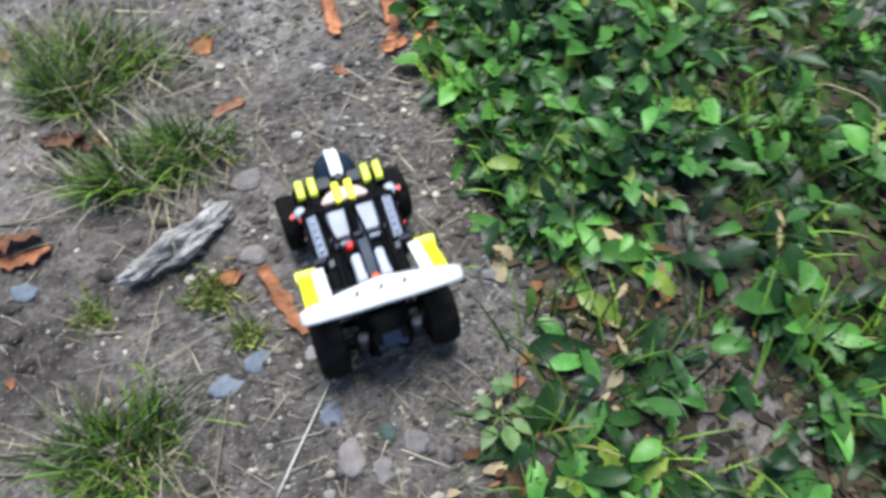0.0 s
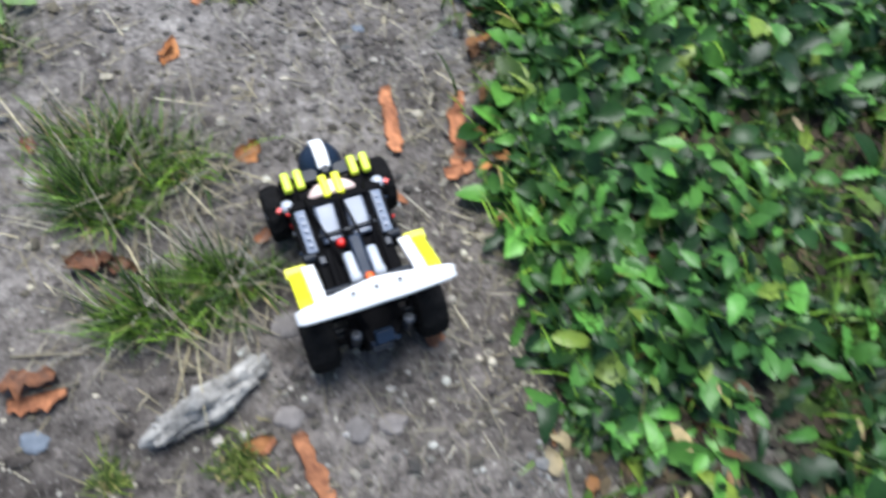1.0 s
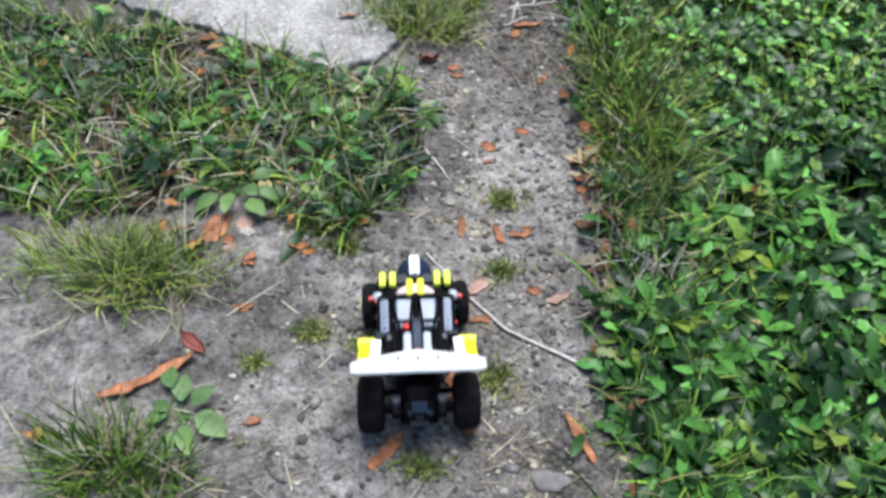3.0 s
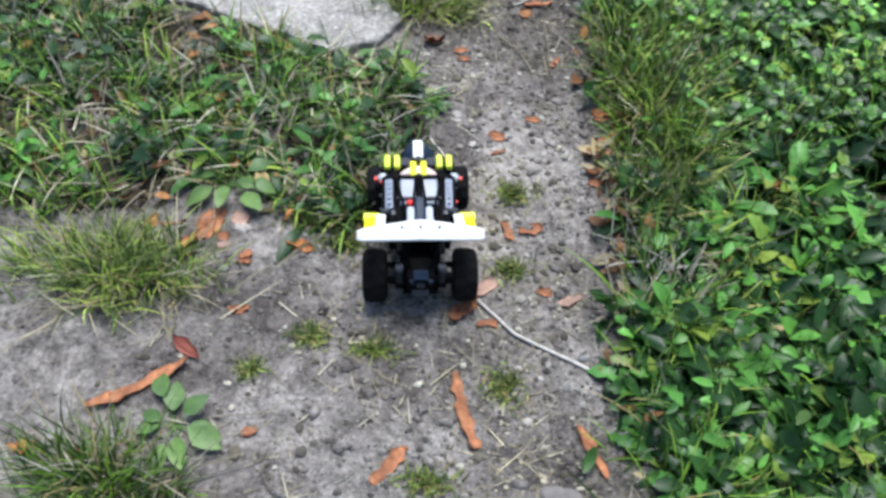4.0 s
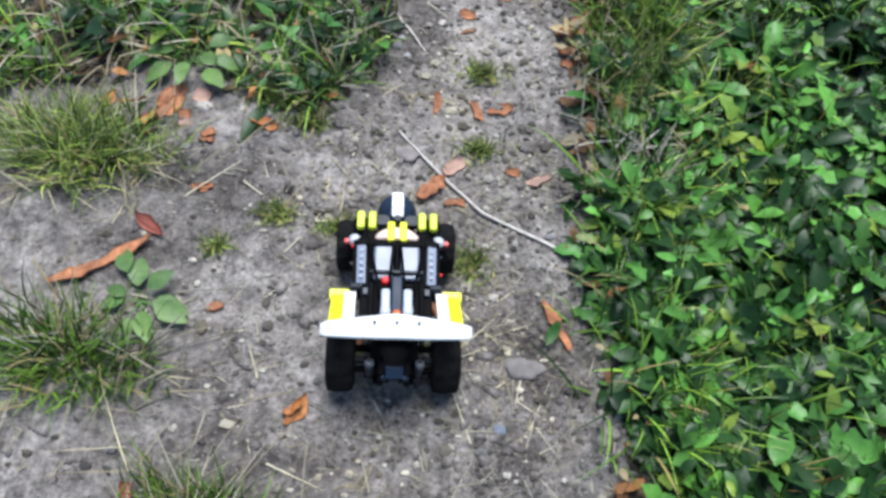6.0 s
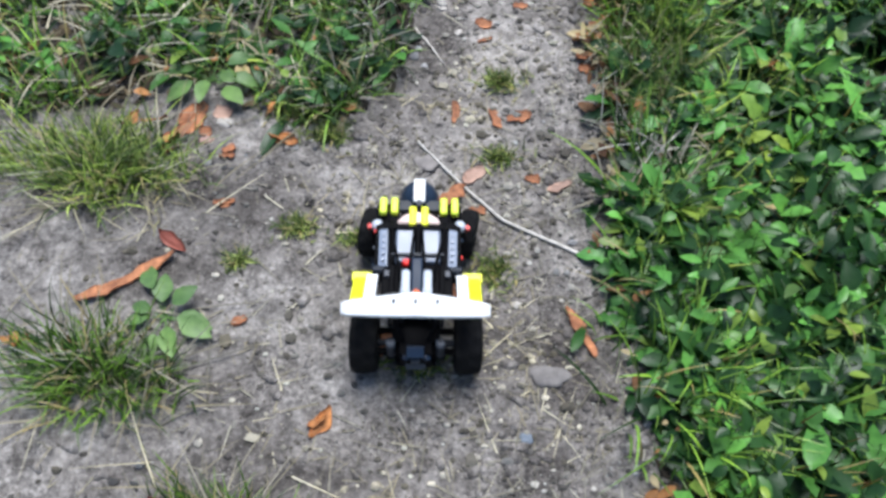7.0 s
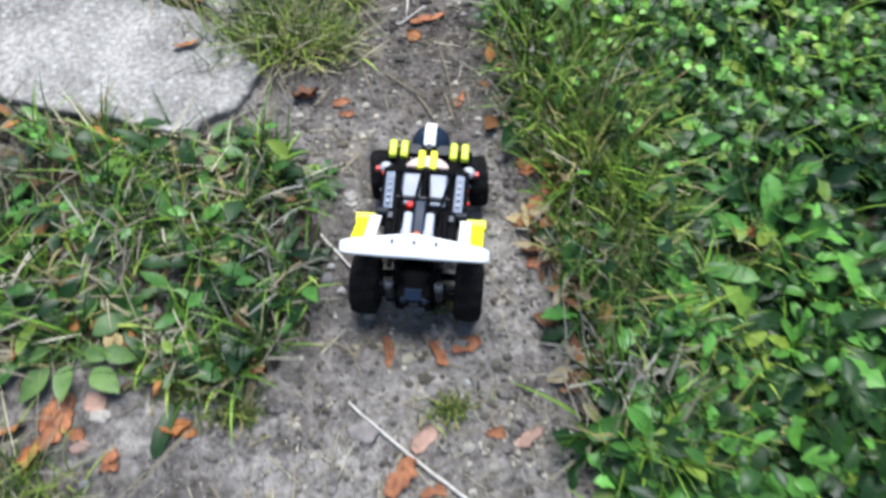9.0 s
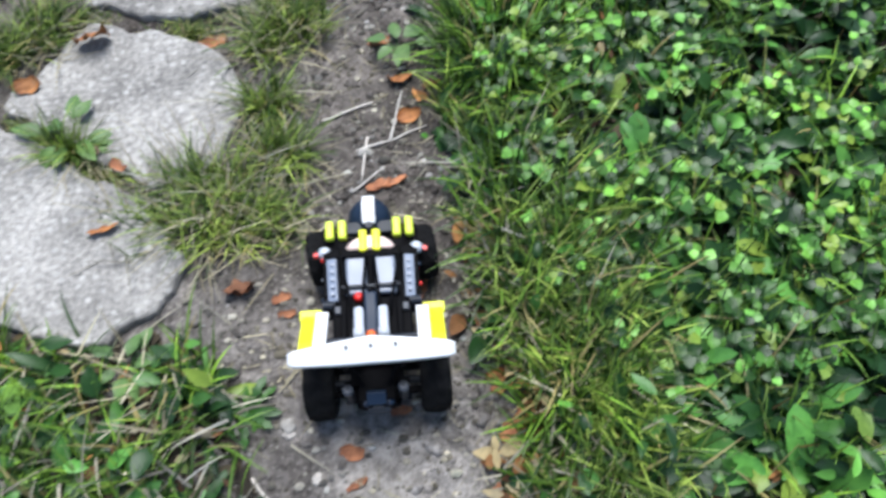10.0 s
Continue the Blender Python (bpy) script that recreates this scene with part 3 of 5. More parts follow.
def grass_tuft(ax, ay, bx, by, w, seed):
    """A tuft of fine grass that spreads between two points."""
    rng = random.Random(seed)
    v, f = [], []
    cx, cy = (ax + bx) / 2, (ay + by) / 2
    rx, ry = math.hypot(bx - ax, by - ay) / 2, w / 2
    turn = math.atan2(by - ay, bx - ax)
    def spot(spread):
        """A place in the tuft, thick round a few uneven hearts."""
        hx, hy = hearts[rng.randrange(len(hearts))]
        lx, ly = rx * (hx + rng.gauss(0, spread)), ry * (hy + rng.gauss(0, spread))
        return lx * math.cos(turn) - ly * math.sin(turn), lx * math.sin(turn) + ly * math.cos(turn), math.atan2(ly, lx) + turn
    hearts = [(rng.uniform(-0.75, 0.75), rng.uniform(-0.65, 0.65)) for _ in range(7)]
    for _ in range(int(120000 * rx * ry) + 200):
        x, y, a = spot(0.30)
        z = rise(cx + x, cy + y)
        L = rng.uniform(0.018, 0.045) + 0.045 * rng.random() ** 2.5
        add_blade(v, f, (x, y, z), a + rng.gauss(0, 1.1), rng.uniform(0, 0.9), L, rng.uniform(0.0009, 0.0026), rng.uniform(0.1, 1.6))
    dv, df = [], []
    for _ in range(int(1300 * rx)):
        x, y, a = spot(0.5)
        add_blade(dv, df, (x, y, rise(cx + x, cy + y) + 0.003), a + rng.gauss(0, 1.3), rng.uniform(0.8, 1.5), rng.uniform(0.03, 0.11), rng.uniform(0.0009, 0.0020), rng.uniform(0.05, 0.5))
    tuft = new("grass_tuft")
    tuft.location = (cx, cy, 0)
    fresh = cy > 1.1
    tagged(tuft, "tuft of yellow-green grass beside the slab" if cy > 1.7 else "loose tuft of yellow-green grass on the earth" if fresh else "tuft of fine dark green grass with dry blades", "grass tuft", "grass tufts on the path")
    tagged(mesh_object("blade_clump", v, f, TUFT_PALE if fresh else TUFT), "fine green grass blades", kind="stuff").parent = tuft
    tagged(mesh_object("dry_clump", dv, df, STRAW), "dry straw-coloured blades", kind="stuff").parent = tuft


def moss_patch(ax, ay, bx, by, w, seed):
    rng = random.Random(seed)
    v, f = [], []
    cx, cy, rx, ry = (ax + bx) / 2, (ay + by) / 2, math.hypot(bx - ax, by - ay) * 0.6, w * 0.7
    for _ in range(int(170000 * rx * ry) + 80):
        a, d = rng.uniform(0, 6.283), abs(rng.gauss(0, 0.5))
        x, y = rx * d * math.cos(a), ry * d * math.sin(a)
        add_blade(v, f, (x, y, rise(cx + x, cy + y)), rng.uniform(0, 6.283), rng.uniform(0.2, 1.3), rng.uniform(0.006, 0.026), rng.uniform(0.001, 0.0026), rng.uniform(0, 0.9), 3)
    ob = mesh_object("moss_patch", v, f, MOSS)
    ob.location = (cx, cy, 0)
    tagged(ob, "thin patch of yellowish green moss and short grass", "moss", "moss patches on the earth")


def dandelion(ax, ay, bx, by, w, seed):
    """A flat rosette of long jagged leaves at the verge."""
    rng = random.Random(seed)
    plant = new("dandelion")
    cx, cy = (ax + bx) / 2, (ay + by) / 2
    plant.location = (cx, cy, rise(cx, cy))
    tagged(plant, "dandelion rosette of long jagged green leaves", "weed", "dandelions at the verge")
    span = math.hypot(bx - ax, by - ay) / 2
    for k in range(11):
        v, f = [], []
        L = span * rng.uniform(0.7, 1.15)
        add_leaf(v, f, (0, 0, 0.002), k * 0.571 + rng.uniform(-0.2, 0.2), rng.uniform(0.35, 0.95), L, L * rng.uniform(0.24, 0.34), rng.uniform(0.6, 1.3), 0.25, JAGGED if k % 3 else LONG, rng, rng.uniform(-0.25, 0.25))
        ob = mesh_object("leaf", v, f, CLOVER if k % 2 else BROAD)
        ob.parent = plant


def weed_plant(ax, ay, bx, by, w, seed):
    """A rosette of broad leaves."""
    rng = random.Random(seed)
    plant = new("weed_plant")
    plant.location = ((ax + bx) / 2, (ay + by) / 2, rise((ax + bx) / 2, (ay + by) / 2))
    tagged(plant, "small green weed with a rosette of broad leaves", "weed", "weeds on the path")
    span = math.hypot(bx - ax, by - ay) / 2
    for k in range(9):
        v, f = [], []
        a = k * 0.75 + rng.uniform(-0.35, 0.35)
        stem = span * rng.uniform(0.2, 0.6)
        L = span * rng.uniform(0.5, 0.85)
        tip = (stem * math.cos(a), stem * math.sin(a), 0.012 + rng.uniform(0, 0.012))
        add_leaf(v, f, tip, a, rng.uniform(0, 0.5), L, L * rng.uniform(0.5, 0.65), rng.uniform(0.3, 0.9), 0.2, OVATE, rng, rng.uniform(-0.2, 0.2))
        add_blade(v, f, (0, 0, 0.001), a, 1.0, math.hypot(stem, 0.014), 0.0025, 0.25, 3)
        ob = mesh_object("leaf", v, f, WEED)
        ob.parent = plant


# ---------------------------------------------------------------- litter
def flake(name, ax, ay, bx, by, w, material, label, category, group, seed, curl=0.35, rag=0.25, thick=0.0012, pointed=False, lift=0.002):
    """A curled flake of bark or leaf that lies from one point to the other."""
    rng = random.Random(seed)
    w *= 1.2
    L, turn = math.hypot(bx - ax, by - ay), math.atan2(by - ay, bx - ax)
    n, m = max(5, min(14, int(L / 0.006))), 4
    bend = rng.uniform(-0.6, 0.6) * (curl + 0.1)
    power = rng.uniform(0.6, 1.0) if pointed else rng.uniform(0.1, 0.4)
    hump = rng.uniform(-0.6, 1.0)
    top = []
    for i in range(n + 1):
        t = i / n
        half = w / 2 * (math.sin(math.pi * min(1, max(0.0, t * 0.94 + 0.03))) ** power) * (0.95 + 0.5 * noise.noise(Vector((t * 6, seed * 1.7, 0))))
        le, re = half * (1 - rag * rng.random()), half * (1 - rag * rng.random())
        mid = bend * L * (t - t * t) + rng.uniform(-0.03, 0.03) * w
        for j in range(m + 1):
            u = j / m * 2 - 1
            y = mid + (le if u < 0 else re) * u
            x = (t - 0.5) * L
            z = lift + curl * w * 0.4 * u * abs(u) * (1 if seed % 2 else -1) + curl * w * 0.4 + curl * 0.12 * L * (2 * t - 1) ** 2 + rng.uniform(0, 0.3) * w * curl + hump * curl * 0.3 * w * t * (1 - u)
            top.append((x, y, z))
    count = len(top)
    verts = top + [(x, y, z - thick) for x, y, z in top]
    faces = []
    for i in range(n):
        for j in range(m):
            k = i * (m + 1) + j
            faces.append((k, k + m + 1, k + m + 2, k + 1))
            faces.append((k + count, k + 1 + count, k + m + 2 + count, k + m + 1 + count))
    rim = [i * (m + 1) for i in range(n + 1)] + [n * (m + 1) + j for j in range(1, m + 1)] + [i * (m + 1) + m for i in range(n - 1, -1, -1)] + list(range(m - 1, 0, -1))
    for a, b in zip(rim, rim[1:] + rim[:1]):
        faces.append((a, b, b + count, a + count))
    ob = mesh_object(name, verts, faces, material)
    cx, cy = (ax + bx) / 2, (ay + by) / 2
    onslab = any(inside(s, cx, cy) for s in (SLAB_NEAR, SLAB_MID, SLAB_FAR))
    ob.matrix_basis = pose(cx, cy, 0.0135 if onslab else rise(cx, cy), 0, 0, math.degrees(turn))
    tagged(ob, label, category, group)


def bark(*a):
    flake("bark_strip", *a[:5], BARK, "curled strip of orange-brown bark on the earth", "bark", "bark strips", a[5], 0.22, 0.55, 0.0025)


def leaf(*a):
    flake("dead_leaf", *a[:5], ORANGE, "curled orange dead leaf on the ground", "leaf", "dead leaves", a[5], 0.42, 0.6, 0.0008, True, 0.001)


def chip(*a):
    flake("bark_chip", *a[:5], BARK, "small orange bark chip on the earth", "bark chip", "bark chips", a[5], 0.22, 0.55, 0.002)


def pale(*a):
    flake("bark_chip", *a[:5], PALE, "pale pinkish bark chip on the earth", "bark chip", "bark chips", a[5], 0.2, 0.3, 0.003)


def brown(*a):
    flake("dead_leaf", *a[:5], BROWN, "ragged brown rotting leaf on the earth", "leaf", "dead leaves", a[5], 0.45, 0.85, 0.001, True)


def red(*a):
    flake("dead_leaf", *a[:5], RED, "small reddish dead leaf on the earth", "leaf", "dead leaves", a[5], 0.5, 0.4, 0.001, True)


def stone(ax, ay, bx, by, w, material, label, seed, name="stone", flat=0.55, rough=0.34, detail=3, lumps=0.0, sit=0.15):
    rng = random.Random(seed)
    bm = bmesh.new()
    bmesh.ops.create_icosphere(bm, subdivisions=detail, radius=1.0)
    off = Vector((rng.uniform(0, 50), rng.uniform(0, 50), 0))
    L = math.hypot(bx - ax, by - ay) / 2
    for v in bm.verts:
        v.co *= 1 + rough * noise.noise(v.co * 1.3 + off) + rough * 0.5 * noise.noise(v.co * 3.3 + off) + rough * 0.25 * noise.noise(v.co * 8 + off)
        if lumps:
            v.co *= 0.86 + 0.5 * lumps * (1 - abs(noise.noise(v.co * 2.6 + off)) * 4) - lumps * 0.6 * abs(noise.noise(v.co * 6 + off))
        swell = 1 + lumps * math.sin(v.co.x * 7.0 + seed) + lumps * 0.8 * noise.noise(v.co * 5 + off)
        v.co = Vector((v.co.x * L, v.co.y * w / 2 * swell, v.co.z * flat * min(L, w / 2) * swell))
    me = bpy.data.meshes.new(name)
    bm.to_mesh(me)
    bm.free()
    me.materials.append(material)
    me.shade_smooth()
    ob = new(name, me)
    cx, cy = (ax + bx) / 2, (ay + by) / 2
    ob.matrix_basis = pose(cx, cy, rise(cx, cy) + flat * min(L, w / 2) * sit, 0, 0, math.degrees(math.atan2(by - ay, bx - ax)))
    tagged(ob, label, "stone", "stones on the path")


def stone_pale(*a):
    stone(*a[:5], PALE_STONE, "small pale whitish stone in the earth", a[5])


def stone_grey(*a):
    stone(*a[:5], GREY_STONE, "flat grey stone set in the earth", a[5], flat=0.35)


def stone_blue(*a):
    stone(*a[:5], BLUE_STONE, "flat bluish slate stone in the earth", a[5], flat=0.3)


def stone_dark(*a):
    stone(*a[:5], DARK_STONE, "dark green pebble in the earth", a[5])


def stone_pink(*a):
    stone(*a[:5], PINK_STONE, "small pinkish stone in the earth", a[5])


def stick(points, w, material, name, label, seed, lift=0.003):
    rng = random.Random(seed)
    pts = []
    for (ax, ay), (bx, by) in zip(points, points[1:]):
        for k in range(5):
            t = k / 5
            pts.append((ax + (bx - ax) * t, ay + (by - ay) * t))
    pts.append(points[-1])
    cx, cy = points[0]
    path = []
    for i, (x, y) in enumerate(pts):
        on = any(inside(s, x, y) for s in (SLAB_NEAR, SLAB_MID, SLAB_FAR))
        path.append((x - cx + rng.uniform(-0.12, 0.12) * w, y - cy + rng.uniform(-0.12, 0.12) * w, max(rise(x, y), 0.0125 if on else -1) + w * 0.35 + lift * math.sin(3.1 * i / len(pts))))
    bm = tube(path, w * 0.5, 6, 0.6)
    me = bpy.data.meshes.new(name)
    bm.to_mesh(me)
    bm.free()
    me.materials.append(material)
    me.shade_smooth()
    ob = new(name, me)
    ob.location = (cx, cy, 0)
    tagged(ob, label, name.replace("_", " "), "sticks and straws on the path")


def twig(ax, ay, bx, by, w, seed):
    stick([(ax, ay), (bx, by)], w * 0.8, TWIG, "twig", "thin bleached grey twig lying on the earth", seed)


def straw(ax, ay, bx, by, w, seed):
    stick([(ax, ay), (bx, by)], w * 0.6, STRAW, "straw", "dry pale straw stalk lying on the ground", seed, 0.006)


def pstraw(ax, ay, bx, by, w, seed):
    stick([(ax, ay), (bx, by)], w * 0.7, STRAW, "straw", "dry pale straw stalk lying on the weeds", seed, 0.028)


def build_litter():
    """Grit and straw bits that nobody could count."""
    rng = random.Random(11)
    base = bmesh.new()
    bmesh.ops.create_icosphere(base, subdivisions=1, radius=1.0)
    bv = [v.co.copy() for v in base.verts]
    bf = [tuple(v.index for v in f.verts) for f in base.faces]
    base.free()
    v, f, sv, sf = [], [], [], []
    made = 0
    while made < 15000:
        y = rng.uniform(-0.2, 2.3)
        x = edge_x(y) + 0.05 - abs(rng.gauss(0, 0.33))
        if x < -0.95 or inside(SLAB_NEAR, x, y) or inside(SLAB_MID, x, y):
            continue
        r = 0.0011 + 0.0034 * rng.random() ** 3.2 + (rng.uniform(0.002, 0.005) if rng.random() < 0.03 else 0)
        sx, sy, sz = r * rng.uniform(0.8, 1.5), r * rng.uniform(0.7, 1.2), r * rng.uniform(0.5, 0.9)
        z, k = rise(x, y) + sz * 0.3, len(v)
        for p in bv:
            j = rng.uniform(0.75, 1.2)
            v.append((x + p.x * sx * j, y + p.y * sy * j, z + p.z * sz * j))
        f.extend(tuple(i + k for i in q) for q in bf)
        made += 1
    # crumbs and clods of the same soil
    ev, ef = [], []
    while len(ef) < 20 * 2600:
        y = rng.uniform(-0.2, 2.3)
        x = edge_x(y) + 0.03 - abs(rng.gauss(0, 0.36))
        if x < -0.95 or inside(SLAB_NEAR, x, y) or inside(SLAB_MID, x, y) or rng.random() > 0.5 + 1.6 * noise.noise(Vector((x * 5, y * 5, 14.0))):
            continue
        r = 0.0022 + 0.0065 * rng.random() ** 2.4
        sx, sy, sz, yaw = r * rng.uniform(0.9, 1.7), r * rng.uniform(0.7, 1.1), r * rng.uniform(0.35, 0.7), rng.uniform(0, 3.14)
        z, k = rise(x, y) + sz * 0.1, len(ev)
        for p in bv:
            j = rng.uniform(0.7, 1.25)
            px, py = p.x * sx * j, p.y * sy * j
            ev.append((x + px * math.cos(yaw) - py * math.sin(yaw), y + px * math.sin(yaw) + py * math.cos(yaw), z + p.z * sz * j))
        ef.extend(tuple(i + k for i in q) for q in bf)
    tagged(mesh_object("soil_clods", ev, ef, DIRT), "crumbled grey-brown soil clods on the path", "soil", kind="stuff")
    for _ in range(4200):
        y = rng.uniform(-0.2, 2.3)
        x = edge_x(y) + 0.06 - abs(rng.gauss(0, 0.33))
        if x < -0.95 or inside(SLAB_NEAR, x, y) or inside(SLAB_MID, x, y):
            continue
        if y > 1.25 and rng.random() < 0.6:
            continue
        add_blade(sv, sf, (x, y, rise(x, y) + 0.001), rng.uniform(0, 6.283), rng.uniform(1.45, 1.56), rng.uniform(0.010, 0.075) * rng.uniform(0.3, 1), rng.uniform(0.0006, 0.0016), rng.uniform(-0.05, 0.12), 3)
    tagged(mesh_object("grit", v, f, GRIT, False), "small grey and white grit on the earth", "gravel", kind="stuff")
    tagged(mesh_object("straw_litter", sv, sf, STRAW), "short bits of dry straw on the earth", "straw", kind="stuff")


def concrete_slab(outline, seed):
    rng = random.Random(seed)
    pts = []
    for (ax, ay), (bx, by) in zip(outline, outline[1:] + outline[:1]):
        n = max(2, int(math.hypot(bx - ax, by - ay) / 0.012))
        for k in range(n):
            t = k / n
            j = 0.0 if k == 0 else 0.0025
            x, y = ax + (bx - ax) * t, ay + (by - ay) * t
            wx, wy = noise.noise(Vector((x * 28, y * 28, seed))) * 0.011, noise.noise(Vector((x * 28, y * 28, seed + 9.0))) * 0.011
            pts.append((x + wx + rng.uniform(-j, j), y + wy + rng.uniform(-j, j)))
    cx, cy = sum(p[0] for p in pts) / len(pts), sum(p[1] for p in pts) / len(pts)
    bm = bmesh.new()
    rings = []
    for inset, z in ((0.0, -0.03), (0.0, 0.006), (0.0015, 0.010), (0.005, 0.012)):
        ring = []
        for x, y in pts:
            d = math.hypot(x - cx, y - cy)
            ring.append(bm.verts.new((x - (x - cx) / d * inset - cx, y - (y - cy) / d * inset - cy, z + rng.uniform(-0.0006, 0.0006))))
        rings.append(ring)
    n = len(pts)
    for a, b in zip(rings, rings[1:]):
        for k in range(n):
            bm.faces.new((a[k], a[(k + 1) % n], b[(k + 1) % n], b[k]))
    bm.faces.new(rings[-1])
    bmesh.ops.triangulate(bm, faces=[fc for fc in bm.faces if len(fc.verts) > 4])
    bmesh.ops.recalc_face_normals(bm, faces=bm.faces[:])
    me = bpy.data.meshes.new("concrete_slab")
    bm.to_mesh(me)
    bm.free()
    me.materials.append(CONCRETE)
    ob = new("concrete_slab", me)
    ob.location = (cx, cy, 0)
    tagged(ob, "broken slab of weathered grey concrete in the ground", "paving slab", "paving slabs")


# ---------------------------------------------------------------- the toy buggy
# origin on the ground under the rear axle, x to its right, y ahead
GREY = plastic("mid_grey_plastic", (0.06, 0.068, 0.085), 0.3, 0.01, 0.25)
RADIUS, TRACK, BASE = 0.0345, 0.056, 0.144
car = new("toy_buggy")
wheels = []


def build_wheel(x, y, width, radius):
    wheel = new("wheel")
    wheel.parent = car
    wheel.location = (x, y, radius)
    out = 1 if x > 0 else -1
    h, k0 = width / 2, radius / 0.0345
    bm = bmesh.new()
    rings, n = [], 48
    for i, (u, r) in enumerate([(-0.92, 0.018), (-1, 0.022), (-1, 0.027), (-0.86, 0.0314), (-0.55, 0.0330), (-0.12, 0.0336), (0.12, 0.0336), (0.55, 0.0330), (0.86, 0.0314), (1, 0.027), (1, 0.022), (0.92, 0.018)]):
        ring = []
        for k in range(n):
            lug = 0.0012 if 3 <= i <= 8 and ((k + (1 if i > 5 else 0)) // 2) % 2 else 0.0
            a = 2 * math.pi * (k + (0.5 if i in (4, 7) else 0)) / n
            ring.append(bm.verts.new((u * h, (r + lug) * k0 * math.cos(a), (r + lug) * k0 * math.sin(a))))
        rings.append(ring)
    for a, b in zip(rings, rings[1:] + rings[:1]):
        for k in range(n):
            bm.faces.new((a[k], a[(k + 1) % n], b[(k + 1) % n], b[k]))
    bmesh.ops.recalc_face_normals(bm, faces=bm.faces[:])
    part("tyre", bm, RUBBER, wheel, "black rubber tyre with blocky tread")
    rim = turned([(u * h, r * k0) for u, r in ((-0.9, 0.0185), (-0.9, 0.016), (-0.2, 0.014), (-0.1, 0.005), (0.1, 0.005), (0.2, 0.014), (0.9, 0.016), (0.9, 0.0185))], None, 28)
    part("rim", rim, DARKGREY, wheel, "dark grey plastic rim")
    part("hub_cap", turned([(out * h * 0.2, 0.006), (out * h * 0.85, 0.0055), (out * h * 0.95, 0.003)]), SILVER, wheel, "light grey hub cap")
    wheels.append((wheel, x, y, radius))


def build_car():
    tagged(car, "black toy buggy of plastic bricks with white wing and yellow fenders", "toy car")
    P = lambda n, bm, m, lab="", smooth=False: part(n, bm, m, car, lab, smooth)
    for x in (-TRACK, TRACK):
        build_wheel(x * 1.02, 0.0, 0.031, RADIUS)
        build_wheel(x * 1.04, BASE, 0.022, 0.030)
    # frame and drive
    P("chassis", joined(brick((0.044, 0.20, 0.012), pose(0, 0.075, 0.034)), brick((0.060, 0.085, 0.016), pose(0, 0.085, 0.048)), brick((0.052, 0.05, 0.02), pose(0, 0.015, 0.05))), BLACK, "black brick-built chassis")
    P("rear_axle", turned([(-0.05, 0.004), (0.05, 0.004)], pose(0, 0, RADIUS)), DARKGREY)
    P("front_axle", turned([(-0.05, 0.004), (0.05, 0.004)], pose(0, BASE, RADIUS)), DARKGREY)
    P("gearbox", joined(brick((0.034, 0.030, 0.040), pose(0, -0.014, 0.055)), brick((0.064, 0.018, 0.018), pose(0, -0.012, 0.045))), BLACK, "black rear gearbox")
    P("rear_cover", brick((0.018, 0.012, 0.010), pose(0, -0.028, 0.080, 30)), NAVY, "blue-grey cover plate")
    P("rear_pin_plate", brick((0.010, 0.006, 0.007), pose(0, -0.030, 0.062)), GREY)
    P("bumper_plate", brick((0.022, 0.004, 0.010), pose(0, -0.029, 0.041, -20)), GREY, "light grey bumper plate")
    for s in (-1, 1):
        P("shock_absorber", joined(turned([(0, 0.0045), (0.026, 0.0045)], pose(s * 0.026, -0.022, 0.058, 0, -90)), turned([(0, 0.0025), (0.042, 0.0025)], pose(s * 0.026, -0.020, 0.050, 0, -90))), DARKGREY, "grey and black shock absorber")
        P("shock_cap", turned([(0, 0.005), (0.006, 0.005), (0.008, 0.003)], pose(s * 0.026, -0.022, 0.084, 0, -90)), GREY)
        P("suspension_arm", joined(brick((0.034, 0.007, 0.005), pose(s * 0.032, -0.012, 0.040)), brick((0.034, 0.007, 0.005), pose(s * 0.032, 0.012, 0.040))), BLACK)
        P("suspension_arm", joined(brick((0.034, 0.007, 0.005), pose(s * 0.032, BASE - 0.012, 0.040)), brick((0.034, 0.007, 0.005), pose(s * 0.032, BASE + 0.012, 0.040))), BLACK)
    # wing
    bm = bmesh.new()
    ring = []
    n = 24
    for i in range(n + 1):
        u = i / n * 2 - 1
        x = 0.0755 * u
        chord = 0.0122 * (1 - 0.45 * abs(u) ** 1.3) * (1 if abs(u) < 0.97 else 0.8)
        sweep = 0.0045 * (1 - abs(u))
        z0 = -0.006 * abs(u) ** 2
        row = []
        for k in range(10):
            a = 2 * math.pi * k / 10
            row.append(bm.verts.new((x, sweep + chord * math.cos(a) * (1.0 if abs(math.cos(a)) < 0.9 else 1.05), z0 + 0.0024 * math.sin(a) + 0.001 * math.cos(2 * a))))
        ring.append(row)
    for a, b in zip(ring, ring[1:]):
        for k in range(10):
            bm.faces.new((a[k], a[(k + 1) % 10], b[(k + 1) % 10], b[k]))
    bm.faces.new(ring[0]), bm.faces.new(ring[-1][::-1])
    bmesh.ops.recalc_face_normals(bm, faces=bm.faces[:])
    bmesh.ops.transform(bm, matrix=pose(0, -0.003, 0.132, 22), verts=bm.verts)
    P("wing", bm, WHITE, "white bowed rear wing", True)
    for x in (-0.022, 0.0, 0.022):
        P("wing_pin", turned([(-0.0015, 0.0013), (0.0015, 0.0013)], pose(x, 0.004, 0.1372, 0, 90)), DARKGREY)
    for s in (-1, 1):
        P("wing_strut", brick((0.006, 0.010, 0.052), pose(s * 0.016, 0.004, 0.102, 12)), BLACK)
